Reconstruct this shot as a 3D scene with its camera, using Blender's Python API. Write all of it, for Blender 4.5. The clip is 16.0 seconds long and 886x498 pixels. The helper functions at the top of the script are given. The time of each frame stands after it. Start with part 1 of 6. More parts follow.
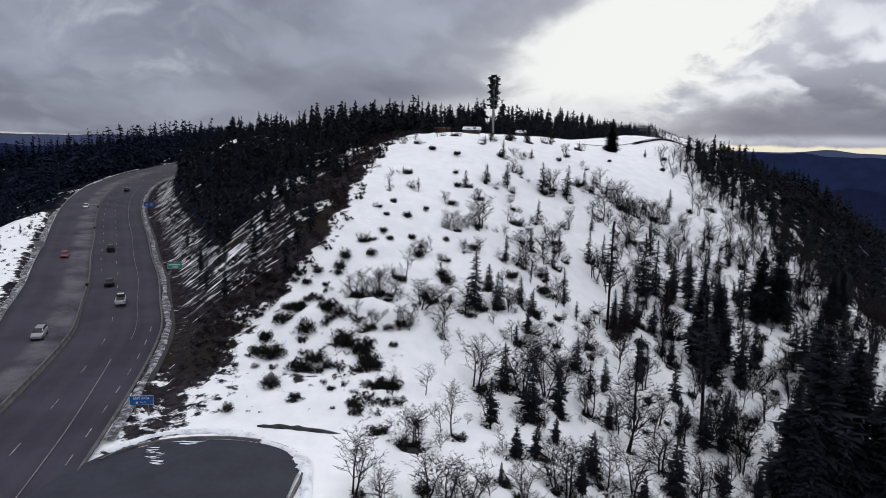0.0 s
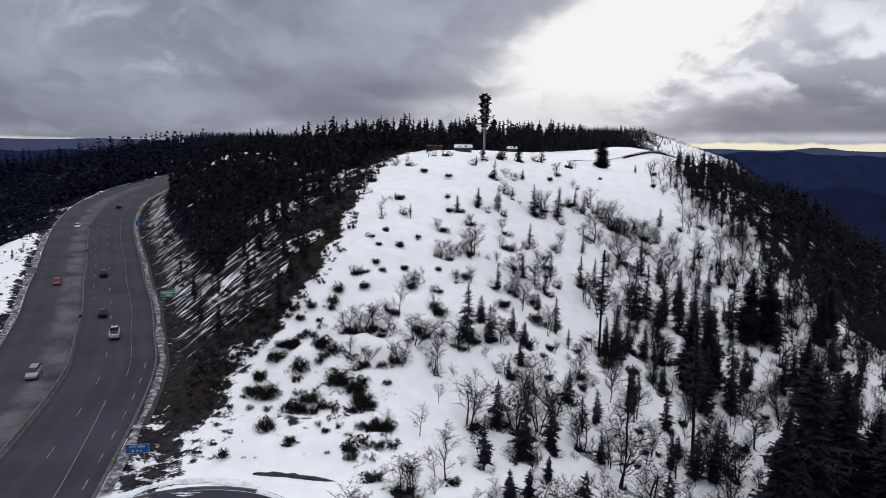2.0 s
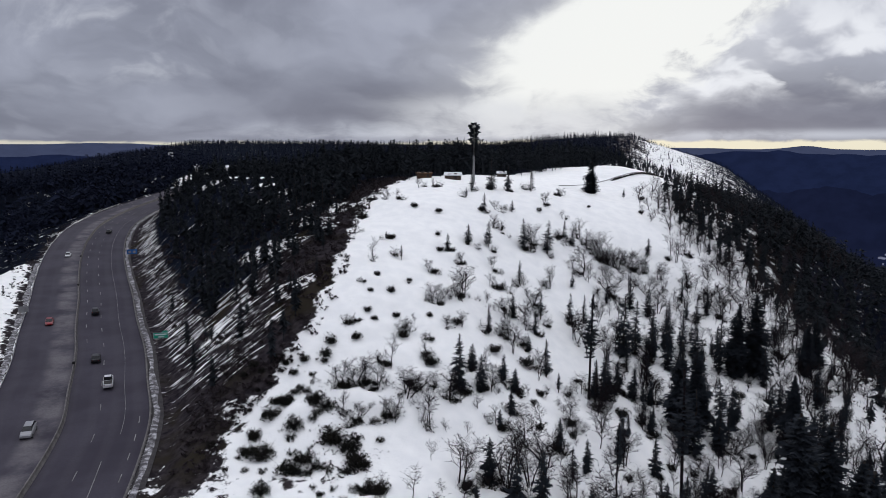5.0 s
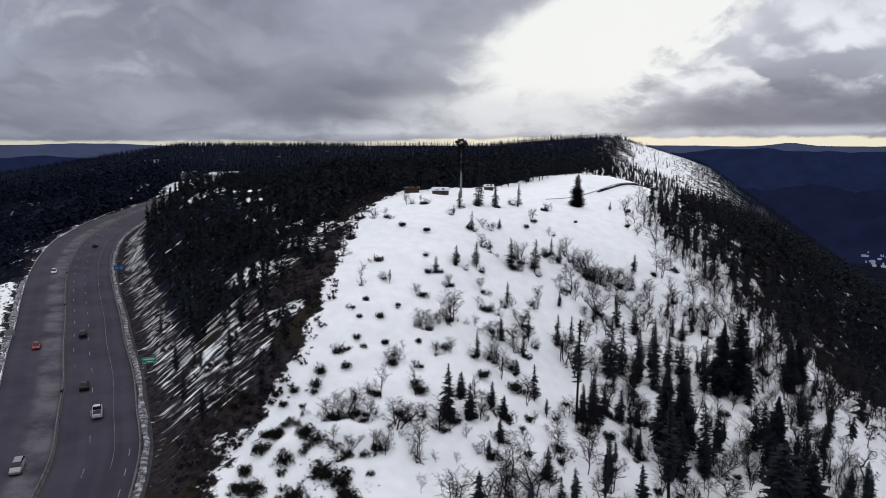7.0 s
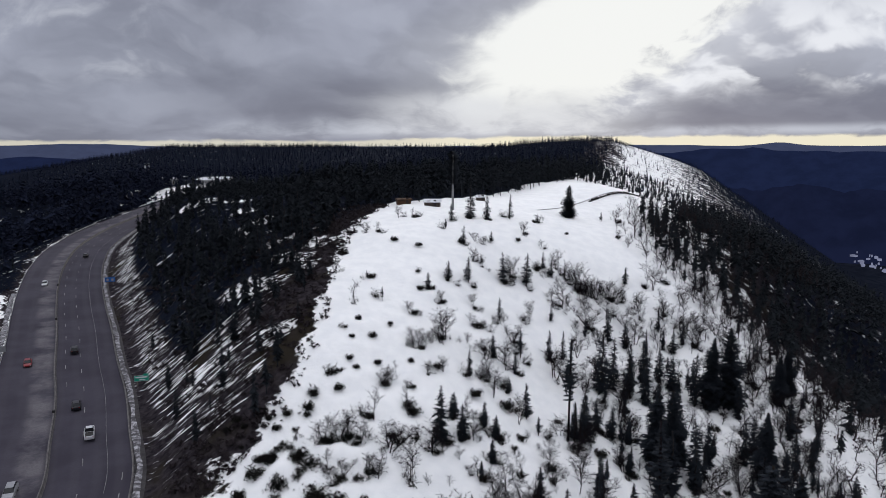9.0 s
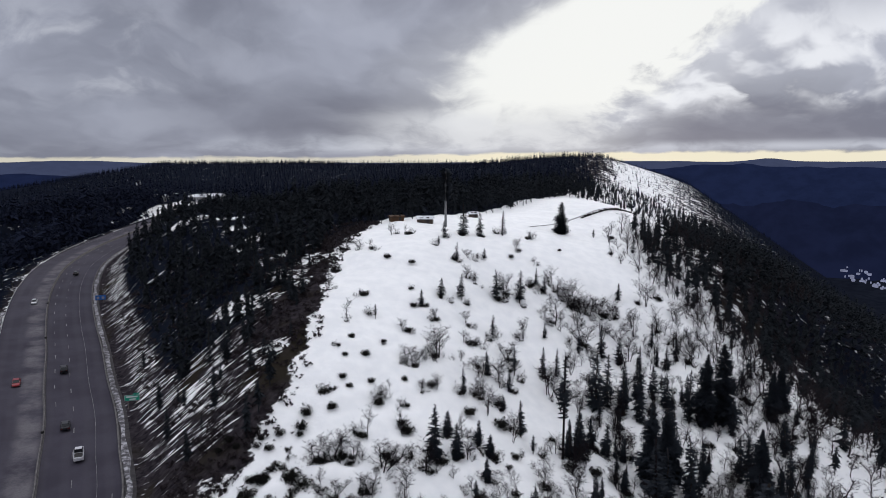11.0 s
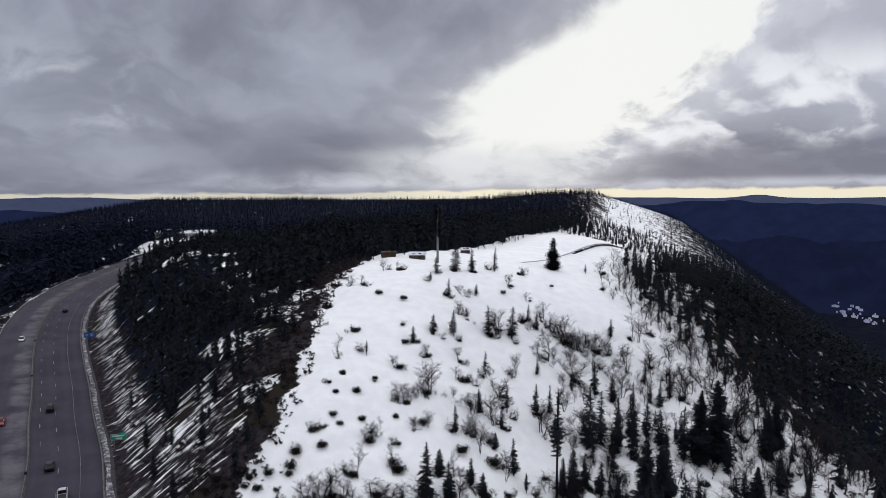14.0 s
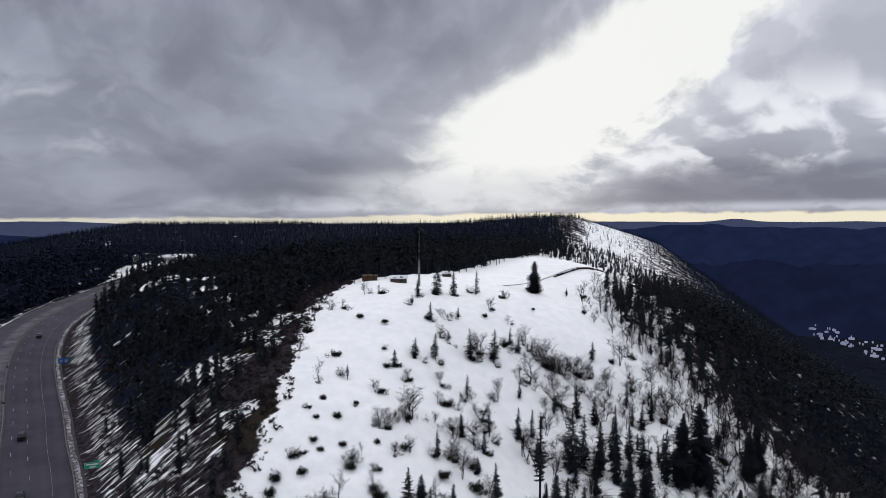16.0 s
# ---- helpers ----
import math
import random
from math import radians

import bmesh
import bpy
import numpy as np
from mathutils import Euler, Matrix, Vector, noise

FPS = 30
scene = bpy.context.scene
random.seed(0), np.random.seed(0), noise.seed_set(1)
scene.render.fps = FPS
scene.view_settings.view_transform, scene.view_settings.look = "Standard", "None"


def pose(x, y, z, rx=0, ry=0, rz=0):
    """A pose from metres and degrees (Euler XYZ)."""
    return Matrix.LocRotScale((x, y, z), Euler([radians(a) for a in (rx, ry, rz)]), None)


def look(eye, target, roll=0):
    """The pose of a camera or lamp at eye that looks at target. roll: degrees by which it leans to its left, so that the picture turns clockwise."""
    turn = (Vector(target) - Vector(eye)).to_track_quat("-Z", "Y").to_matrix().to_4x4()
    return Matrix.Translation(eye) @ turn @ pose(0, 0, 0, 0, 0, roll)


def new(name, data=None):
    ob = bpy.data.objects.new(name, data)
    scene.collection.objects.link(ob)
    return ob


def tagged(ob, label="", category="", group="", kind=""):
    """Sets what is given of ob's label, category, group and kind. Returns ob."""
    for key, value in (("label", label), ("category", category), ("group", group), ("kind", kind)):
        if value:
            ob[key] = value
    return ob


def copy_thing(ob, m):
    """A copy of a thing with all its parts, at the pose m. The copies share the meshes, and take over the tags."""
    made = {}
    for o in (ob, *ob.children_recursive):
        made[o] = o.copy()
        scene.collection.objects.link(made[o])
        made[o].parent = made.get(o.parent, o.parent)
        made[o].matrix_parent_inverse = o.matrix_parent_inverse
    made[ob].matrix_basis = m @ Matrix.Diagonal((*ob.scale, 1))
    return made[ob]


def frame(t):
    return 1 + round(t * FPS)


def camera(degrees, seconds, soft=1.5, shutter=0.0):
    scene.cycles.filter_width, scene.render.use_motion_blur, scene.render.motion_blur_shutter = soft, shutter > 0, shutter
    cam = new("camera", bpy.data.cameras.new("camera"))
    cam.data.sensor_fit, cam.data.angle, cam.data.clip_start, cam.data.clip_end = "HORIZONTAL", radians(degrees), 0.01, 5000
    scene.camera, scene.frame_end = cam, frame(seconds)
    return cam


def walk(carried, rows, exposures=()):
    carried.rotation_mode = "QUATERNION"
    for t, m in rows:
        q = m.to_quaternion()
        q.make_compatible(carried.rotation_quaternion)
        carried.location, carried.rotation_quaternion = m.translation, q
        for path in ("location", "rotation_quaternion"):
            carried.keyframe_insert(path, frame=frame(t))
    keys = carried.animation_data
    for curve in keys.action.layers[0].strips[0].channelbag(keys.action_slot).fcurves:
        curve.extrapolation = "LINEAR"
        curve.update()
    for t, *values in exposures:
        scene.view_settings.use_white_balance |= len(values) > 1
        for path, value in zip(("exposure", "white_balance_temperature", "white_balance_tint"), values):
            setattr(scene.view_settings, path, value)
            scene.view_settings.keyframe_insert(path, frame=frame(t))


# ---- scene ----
cam = camera(64.4, 16.0, soft=0.6)

PATH = [
    (0, (-0.951, 2.546, 33.443), (-0.953, 4.526, 33.162), 1.3),
    (0.5, (-0.909, 2.514, 34.983), (-0.907, 4.494, 34.701), 1.2),
    (1, (-0.854, 2.431, 36.373), (-0.847, 4.412, 36.091), 1.0),
    (1.5, (-0.811, 2.319, 37.98), (-0.8, 4.298, 37.698), 0.9),
    (2, (-0.92, 2.378, 39.388), (-0.902, 4.358, 39.107), 0.8),
    (2.5, (-0.863, 2.312, 40.888), (-0.84, 4.291, 40.606), 0.7),
    (3, (-0.939, 2.35, 42.378), (-0.91, 4.33, 42.097), 0.5),
    (3.5, (-0.85, 2.308, 43.902), (-0.817, 4.288, 43.622), 0.5),
    (4, (-0.957, 2.249, 45.437), (-0.919, 4.229, 45.157), 0.4),
    (6.5, (-0.868, 1.966, 52.977), (-0.805, 3.945, 52.692), 0.1),
    (7, (-1.008, 1.985, 54.339), (-0.93, 3.963, 54.052), 0.0),
    (7.5, (-1.023, 2.001, 55.523), (-0.939, 3.979, 55.236), -0.0),
    (8, (-0.87, 1.935, 56.682), (-0.781, 3.912, 56.393), -0.0),
    (8.5, (-1.044, 1.987, 57.568), (-0.946, 3.964, 57.281), -0.1),
    (9, (-1.035, 1.91, 58.499), (-0.934, 3.886, 58.21), -0.1),
    (11.5, (-1.269, 2.177, 58.748), (-1.142, 4.16, 58.521), -0.2),
    (12, (-1.044, 2.091, 58.725), (-0.915, 4.076, 58.514), -0.2),
    (12.5, (-1.126, 2.188, 58.712), (-0.992, 4.174, 58.517), -0.2),
    (13, (-1.115, 2.253, 58.756), (-0.978, 4.24, 58.577), -0.2),
    (13.5, (-1.152, 2.271, 58.629), (-1.009, 4.259, 58.47), -0.2),
    (14, (-1.021, 2.18, 58.675), (-0.876, 4.17, 58.533), -0.2),
    (14.5, (-1.16, 2.386, 58.492), (-1.009, 4.376, 58.367), -0.2),
    (15, (-0.918, 2.232, 58.589), (-0.758, 4.223, 58.481), -0.2),
    (15.5, (-0.892, 2.211, 58.62), (-0.713, 4.201, 58.528), -0.2),
    (16, (-1.117, 2.405, 58.473), (-0.918, 4.394, 58.399), -0.2),
]
walk(cam, [(t, look(eye, target, roll)) for t, eye, target, roll in PATH], [(0, 0.02, 6230, 10), (16, 0.04, 6280, 10)])

# ---- world, sun, exposure ----
def nodes_of(tree):
    """Short makers of nodes and links for one node tree."""
    def mk(kind, **props):
        n = tree.nodes.new(kind)
        for k, v in props.items():
            if k == "operation":
                n.operation = v
            elif k == "blend_type":
                n.blend_type = v
            elif k == "data_type":
                n.data_type = v
            elif k == "noise_dimensions":
                n.noise_dimensions = v
            elif k == "interpolation_type":
                n.interpolation_type = v
        return n

    def put(sock, v):
        if isinstance(v, bpy.types.NodeSocket):
            tree.links.new(v, sock)
        else:
            sock.default_value = v

    def m(op, a, b=0.0, c=0.0):
        n = mk("ShaderNodeMath", operation=op)
        put(n.inputs[0], a), put(n.inputs[1], b), put(n.inputs[2], c)
        return n.outputs[0]

    def noise_tex(vec, scale, detail=4.0, rough=0.55, warp=0.0):
        n = mk("ShaderNodeTexNoise")
        put(n.inputs["Vector"], vec), put(n.inputs["Scale"], scale), put(n.inputs["Detail"], detail)
        put(n.inputs["Roughness"], rough), put(n.inputs["Distortion"], warp)
        return n.outputs[0]

    def step(v, lo, hi, a=0.0, b=1.0):
        n = mk("ShaderNodeMapRange", interpolation_type="SMOOTHSTEP")
        put(n.inputs[0], v)
        for i, x in enumerate((lo, hi, a, b)):
            put(n.inputs[1 + i], x)
        return n.outputs[0]

    def mix(f, a, b):
        n = mk("ShaderNodeMix", data_type="RGBA")
        put(n.inputs[0], f), put(n.inputs[6], a), put(n.inputs[7], b)
        return n.outputs[2]

    def xyz(x, y, z):
        n = mk("ShaderNodeCombineXYZ")
        put(n.inputs[0], x), put(n.inputs[1], y), put(n.inputs[2], z)
        return n.outputs[0]

    return mk, put, m, noise_tex, step, mix, xyz


SUN_AZ, SUN_EL = 17.0, 17.0


def make_world():
    world = bpy.data.worlds.new("world")
    scene.world = world
    world.use_nodes = True
    tree = world.node_tree
    tree.nodes.clear()
    mk, put, m, noise_tex, step, mix, xyz = nodes_of(tree)
    coord = mk("ShaderNodeTexCoord")
    sep = mk("ShaderNodeSeparateXYZ")
    put(sep.inputs[0], coord.outputs["Generated"])
    x, y, z = sep.outputs
    az = m("MULTIPLY", m("ARCTAN2", x, y), 57.2958)
    el = m("MULTIPLY", m("ARCSINE", z), 57.2958)
    # the cloud deck: broad masses, billows and fine curls, flattened towards the horizon
    flat = m("DIVIDE", 1.0, m("ADD", 0.55, m("MULTIPLY", m("MAXIMUM", el, 0.0), 0.028)))
    ev = m("MULTIPLY", el, flat)
    wx = m("MULTIPLY", m("SUBTRACT", noise_tex(xyz(m("MULTIPLY", az, 0.09), m("MULTIPLY", ev, 0.13), 5.2), 1.0, 3.0), 0.5), 9.0)
    wy = m("MULTIPLY", m("SUBTRACT", noise_tex(xyz(m("MULTIPLY", az, 0.09), m("MULTIPLY", ev, 0.13), 9.7), 1.0, 3.0), 0.5), 5.0)
    ax, ay = m("ADD", az, wx), m("ADD", ev, wy)
    big = noise_tex(xyz(m("MULTIPLY", ax, 0.055), m("MULTIPLY", ay, 0.13), 3.1), 1.0, 4.0, 0.5)
    puff = noise_tex(xyz(m("MULTIPLY", ax, 0.16), m("MULTIPLY", ay, 0.27), 1.7), 1.0, 7.0, 0.56)
    small = noise_tex(xyz(m("MULTIPLY", ax, 0.5), m("MULTIPLY", ay, 0.8), 8.4), 1.0, 6.0, 0.55)
    def billow(dx, dy):
        return noise_tex(xyz(m("MULTIPLY", m("ADD", ax, dx), 0.16), m("MULTIPLY", m("ADD", ay, dy), 0.27), 1.7), 1.0, 4.0, 0.5)
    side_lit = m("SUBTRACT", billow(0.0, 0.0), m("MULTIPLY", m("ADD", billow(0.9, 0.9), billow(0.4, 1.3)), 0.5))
    # the mass left of the sun is smooth, the heaps right of it stand out
    relief = step(az, 4.0, 22.0, 0.22, 1.0)
    n = m("ADD", m("MULTIPLY", big, 0.74), m("ADD", m("MULTIPLY", puff, 0.20), m("MULTIPLY", small, 0.06)))
    grey = mix(step(n, 0.34, 0.66), (0.185, 0.193, 0.240, 1), (0.36, 0.375, 0.445, 1))
    grey = mix(m("MULTIPLY", m("MULTIPLY", step(side_lit, 0.0, 0.12), relief), 0.5), grey, (0.50, 0.515, 0.58, 1))
    grey = mix(m("MULTIPLY", m("MULTIPLY", step(side_lit, 0.0, -0.13), relief), 0.4), grey, (0.15, 0.157, 0.20, 1))
    # heavy underside of the great cloud left of the sun, paler streaks below it
    under = m("MULTIPLY", step(m("ABSOLUTE", m("ADD", az, 5.0)), 4.0, 19.0, 1.0, 0.0), m("MULTIPLY", step(ay, 2.2, 4.5), step(ay, 11.0, 6.0)))
    grey = mix(m("MULTIPLY", under, 0.55), grey, (0.135, 0.140, 0.182, 1))
    low = m("MULTIPLY", m("MULTIPLY", step(ay, 3.6, 1.8), step(el, 0.4, 1.2)), step(az, -20.0, -6.0, 0.15, 1.0))
    grey = mix(m("MULTIPLY", low, m("ADD", 0.15, m("MULTIPLY", step(puff, 0.38, 0.62), 0.65))), grey, (0.54, 0.56, 0.62, 1))
    # the deck is thinner towards the zenith and round the sun
    grey = mix(step(el, 20.0, 48.0, 0.0, 0.85), grey, (1.30, 1.31, 1.38, 1))
    # the gap in front of the sun, slanting up to the right, with ragged edges
    edge = m("ADD", m("MULTIPLY", m("SUBTRACT", puff, 0.5), 15.0), m("MULTIPLY", m("SUBTRACT", small, 0.5), 5.0))
    lo = m("ADD", 4.6, m("MULTIPLY", m("MAXIMUM", m("SUBTRACT", el, 8.0), 0.0), 1.75))
    hi = m("ADD", 14.5, m("MULTIPLY", m("MAXIMUM", el, 0.0), 1.02))
    gl = step(m("ADD", m("SUBTRACT", az, lo), m("MULTIPLY", edge, 0.55)), -2.2, 2.6)
    gr = step(m("ADD", m("SUBTRACT", hi, az), edge), -1.0, 2.0)
    gap = m("MULTIPLY", m("MULTIPLY", gl, gr), step(m("ADD", el, m("MULTIPLY", edge, 0.3)), 0.8, 4.2))
    gap = m("MULTIPLY", gap, step(el, 60.0, 25.0))
    # sunlit heads of the clouds right of the gap
    cum = m("MULTIPLY", step(m("SUBTRACT", az, hi), 9.0, 0.5), step(m("SUBTRACT", az, hi), -3.0, 1.0))
    cum = m("MULTIPLY", cum, m("MULTIPLY", step(m("ADD", puff, m("MULTIPLY", small, 0.3)), 0.50, 0.64), m("MULTIPLY", step(el, 1.6, 4.0), step(el, 18.0, 12.0, 0.2, 1.0))))
    sky = mix(m("MULTIPLY", cum, m("ADD", 0.35, m("MULTIPLY", step(side_lit, -0.02, 0.08), 0.6))), grey, (0.88, 0.88, 0.89, 1))
    rest = m("MULTIPLY", step(m("SUBTRACT", az, hi), -2.0, 3.0), step(el, 3.0, 9.0))
    sky = mix(m("MULTIPLY", rest, 0.6), sky, (0.58, 0.59, 0.65, 1))
    # heaped cumulus there: round lit heads above flat grey bases
    def heap(k, kz, off):
        vor = mk("ShaderNodeTexVoronoi")
        vor.feature = "SMOOTH_F1"
        vor.inputs["Smoothness"].default_value = 0.35
        wob = m("MULTIPLY", m("SUBTRACT", small, 0.5), 2.4)
        put(vor.inputs["Vector"], xyz(m("MULTIPLY", m("ADD", az, wob), k), m("MULTIPLY", m("ADD", el, wob), kz), off))
        vor.inputs["Scale"].default_value = 1.0
        return vor.outputs["Distance"]
    lobe = m("SUBTRACT", 1.0, m("ADD", m("MULTIPLY", heap(0.13, 0.17, 2.3), 0.62), m("MULTIPLY", heap(0.33, 0.42, 6.1), 0.38)))
    lobe = m("ADD", lobe, m("MULTIPLY", side_lit, 1.2))
    place = m("MULTIPLY", step(m("SUBTRACT", az, hi), -1.5, 2.5), m("MULTIPLY", step(el, 2.6, 5.0), step(el, 12.5, 8.0, 0.0, 1.0)))
    sky = mix(m("MULTIPLY", place, m("MULTIPLY", step(lobe, 0.34, 0.62), 0.85)), sky, (0.84, 0.842, 0.86, 1))
    sky = mix(m("MULTIPLY", place, m("MULTIPLY", step(lobe, 0.46, 0.30), 0.40)), sky, (0.40, 0.415, 0.475, 1))
    base = m("MULTIPLY", step(m("SUBTRACT", az, hi), -1.0, 5.0), m("MULTIPLY", step(el, 1.1, 1.8), step(m("ADD", el, m("MULTIPLY", m("SUBTRACT", puff, 0.5), 4.0)), 4.8, 3.0)))
    sky = mix(m("MULTIPLY", base, 0.85), sky, (0.175, 0.182, 0.235, 1))
    halo = m("MULTIPLY", step(m("SUBTRACT", az, lo), -9.0, 2.0), step(m("SUBTRACT", hi, az), -7.0, 2.0))
    sky = mix(m("MULTIPLY", m("MULTIPLY", halo, step(el, 40.0, 15.0)), 0.32), sky, (0.72, 0.73, 0.76, 1))
    sky = mix(gap, sky, (0.87, 0.865, 0.825, 1))
    # pale cloud between the gap and the horizon
    pale = m("MULTIPLY", m("MULTIPLY", step(az, -7.0, 5.0), step(az, 19.0, 14.0)), m("MULTIPLY", step(el, 0.7, 1.2), step(el, 5.0, 3.0)))
    sky = mix(m("MULTIPLY", pale, m("ADD", 0.25, m("MULTIPLY", step(puff, 0.36, 0.58), 0.6))), sky, (0.70, 0.705, 0.72, 1))
    # lit patches low in the mass left of it
    lit = m("MULTIPLY", m("MULTIPLY", step(az, -31.0, -27.0), step(az, -15.0, -21.0)), m("MULTIPLY", step(el, 4.0, 6.0), step(el, 12.0, 8.5)))
    sky = mix(m("MULTIPLY", lit, m("MULTIPLY", step(puff, 0.44, 0.64), 0.6)), sky, (0.58, 0.59, 0.63, 1))
    # clear strip on the horizon
    strip = m("MULTIPLY", step(m("ADD", m("ADD", el, step(az, 8.0, -6.0, 0.0, 0.28)), m("MULTIPLY", m("SUBTRACT", small, 0.5), 0.6)), 0.85, 0.6), step(el, -0.6, -0.3))
    sky = mix(m("MULTIPLY", strip, step(az, -4.0, 8.0, 0.62, 0.95)), sky, (0.86, 0.79, 0.60, 1))
    # air under the cloud deck far away, below the horizon
    sky = mix(step(el, -0.3, -0.8), sky, (0.05, 0.06, 0.11, 1))
    nish = mk("ShaderNodeTexSky")
    nish.sky_type = "NISHITA"
    nish.sun_disc = False
    nish.sun_elevation, nish.sun_rotation = radians(SUN_EL), radians(SUN_AZ)
    bg_sky, bg_cloud, add, out = mk("ShaderNodeBackground"), mk("ShaderNodeBackground"), mk("ShaderNodeAddShader"), mk("ShaderNodeOutputWorld")
    put(bg_sky.inputs[0], nish.outputs[0]), put(bg_sky.inputs[1], 0.001)
    put(bg_cloud.inputs[0], sky), put(bg_cloud.inputs[1], 1.0)
    put(add.inputs[0], bg_sky.outputs[0]), put(add.inputs[1], bg_cloud.outputs[0]), put(out.inputs[0], add.outputs[0])


make_world()
sun = new("sun", bpy.data.lights.new("sun", "SUN"))
sun.data.energy, sun.data.angle, sun.data.color = 1.1, radians(14), (1.0, 0.95, 0.86)
sun.matrix_world = look((0, 0, 300), (-math.sin(radians(SUN_AZ)) * 300, -math.cos(radians(SUN_AZ)) * 300, 300 - 300 * math.tan(radians(SUN_EL))))


# ---- materials ----
def material(name, build, rough=0.8, metal=0.0, spec=0.3, bump=None):
    """build(tools, position, random) gives a base colour; bump(tools, position) a height and a distance."""
    mat = bpy.data.materials.new(name)
    mat.use_nodes = True
    tree = mat.node_tree
    tree.nodes.clear()
    tools = nodes_of(tree)
    mk, put = tools[0], tools[1]
    out, bsdf = mk("ShaderNodeOutputMaterial"), mk("ShaderNodeBsdfPrincipled")
    geo = mk("ShaderNodeNewGeometry")
    info = mk("ShaderNodeObjectInfo")
    pos = geo.outputs["Position"]
    put(bsdf.inputs["Base Color"], build(tools, pos, info.outputs["Random"], geo.outputs["Random Per Island"]))
    put(bsdf.inputs["Roughness"], rough), put(bsdf.inputs["Metallic"], metal), put(bsdf.inputs["Specular IOR Level"], spec)
    if bump:
        h, dist, strength = bump(tools, pos)
        b = mk("ShaderNodeBump")
        put(b.inputs["Strength"], strength), put(b.inputs["Distance"], dist), put(b.inputs["Height"], h)
        put(bsdf.inputs["Normal"], b.outputs[0])
    put(out.inputs[0], bsdf.outputs[0])
    return mat


def col(r, g, b):
    return (r, g, b, 1.0)


def two_tone(a, b, scale, lo=0.35, hi=0.65, fine=6.0):
    def build(tools, pos, rnd, isl):
        mk, put, m, nt, step, mix, xyz = tools
        n = m("ADD", m("MULTIPLY", nt(pos, scale), 0.65), m("MULTIPLY", nt(pos, scale * fine), 0.35))
        return mix(step(n, lo, hi), a, b)
    return build


def needle_colour(a, b):
    def build(tools, pos, rnd, isl):
        mk, put, m, nt, step, mix, xyz = tools
        c = mix(m("ADD", m("MULTIPLY", rnd, 0.6), m("MULTIPLY", isl, 0.4)), a, b)
        return mix(m("MULTIPLY", step(nt(pos, 2.5), 0.4, 0.7), 0.45), c, col(0.016, 0.018, 0.018))
    return build


def ground_colour(tools, pos, rnd, isl):
    mk, put, m, nt, step, mix, xyz = tools
    att = mk("ShaderNodeAttribute")
    att.attribute_name = "snow"
    cover = att.outputs["Fac"]
    sep = mk("ShaderNodeSeparateXYZ")
    put(sep.inputs[0], pos)
    # drifts lie in streaks along the benches of the cut slope
    along = m("ADD", m("MULTIPLY", sep.outputs[0], -0.27), m("MULTIPLY", sep.outputs[1], 0.96))
    across = m("ADD", m("MULTIPLY", sep.outputs[0], 0.96), m("MULTIPLY", sep.outputs[1], 0.27))
    streak = nt(xyz(m("MULTIPLY", across, 0.19), m("MULTIPLY", along, 1.2), 0.0), 1.0, 4.0, 0.55, 0.25)
    patch = m("ADD", m("MULTIPLY", nt(pos, 0.13, 7.0, 0.62), 0.55), m("MULTIPLY", nt(pos, 0.55, 6.0, 0.65), 0.45))
    lie = mk("ShaderNodeAttribute")
    lie.attribute_name = "streak"
    k = m("MULTIPLY", lie.outputs["Fac"], 0.68)
    n = m("ADD", m("MULTIPLY", streak, k), m("MULTIPLY", patch, m("SUBTRACT", 1.0, k)))
    snow = step(m("ADD", m("SUBTRACT", cover, 1.0), m("MULTIPLY", n, 1.0)), 0.00, 0.06)
    snow = m("MULTIPLY", snow, step(cover, 0.02, 0.1))
    dirt = mix(step(nt(pos, 0.7, 6.0, 0.65), 0.35, 0.65), col(0.015, 0.013, 0.016), col(0.042, 0.036, 0.040))
    dirt = mix(step(nt(pos, 0.06, 4.0), 0.5, 0.65), dirt, col(0.026, 0.022, 0.017))
    # near-black blue: tree cover of the far land, ground under the nearer woods
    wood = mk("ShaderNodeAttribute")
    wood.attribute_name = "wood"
    canopy_ground = mix(step(nt(pos, 0.05, 8.0, 0.7), 0.35, 0.65), col(0.006, 0.0075, 0.013), col(0.012, 0.0145, 0.022))
    dirt = mix(wood.outputs["Fac"], dirt, canopy_ground)
    white = mix(step(nt(pos, 0.35, 5.0), 0.3, 0.7), col(0.86, 0.86, 0.86), col(0.93, 0.925, 0.915))
    return mix(snow, dirt, white)


def soft_bump(scale, dist, strength=0.6):
    def bump(tools, pos):
        mk, put, m, nt, step, mix, xyz = tools
        return m("ADD", nt(pos, scale, 5.0), m("MULTIPLY", nt(pos, scale * 7, 3.0), 0.25)), dist, strength
    return bump


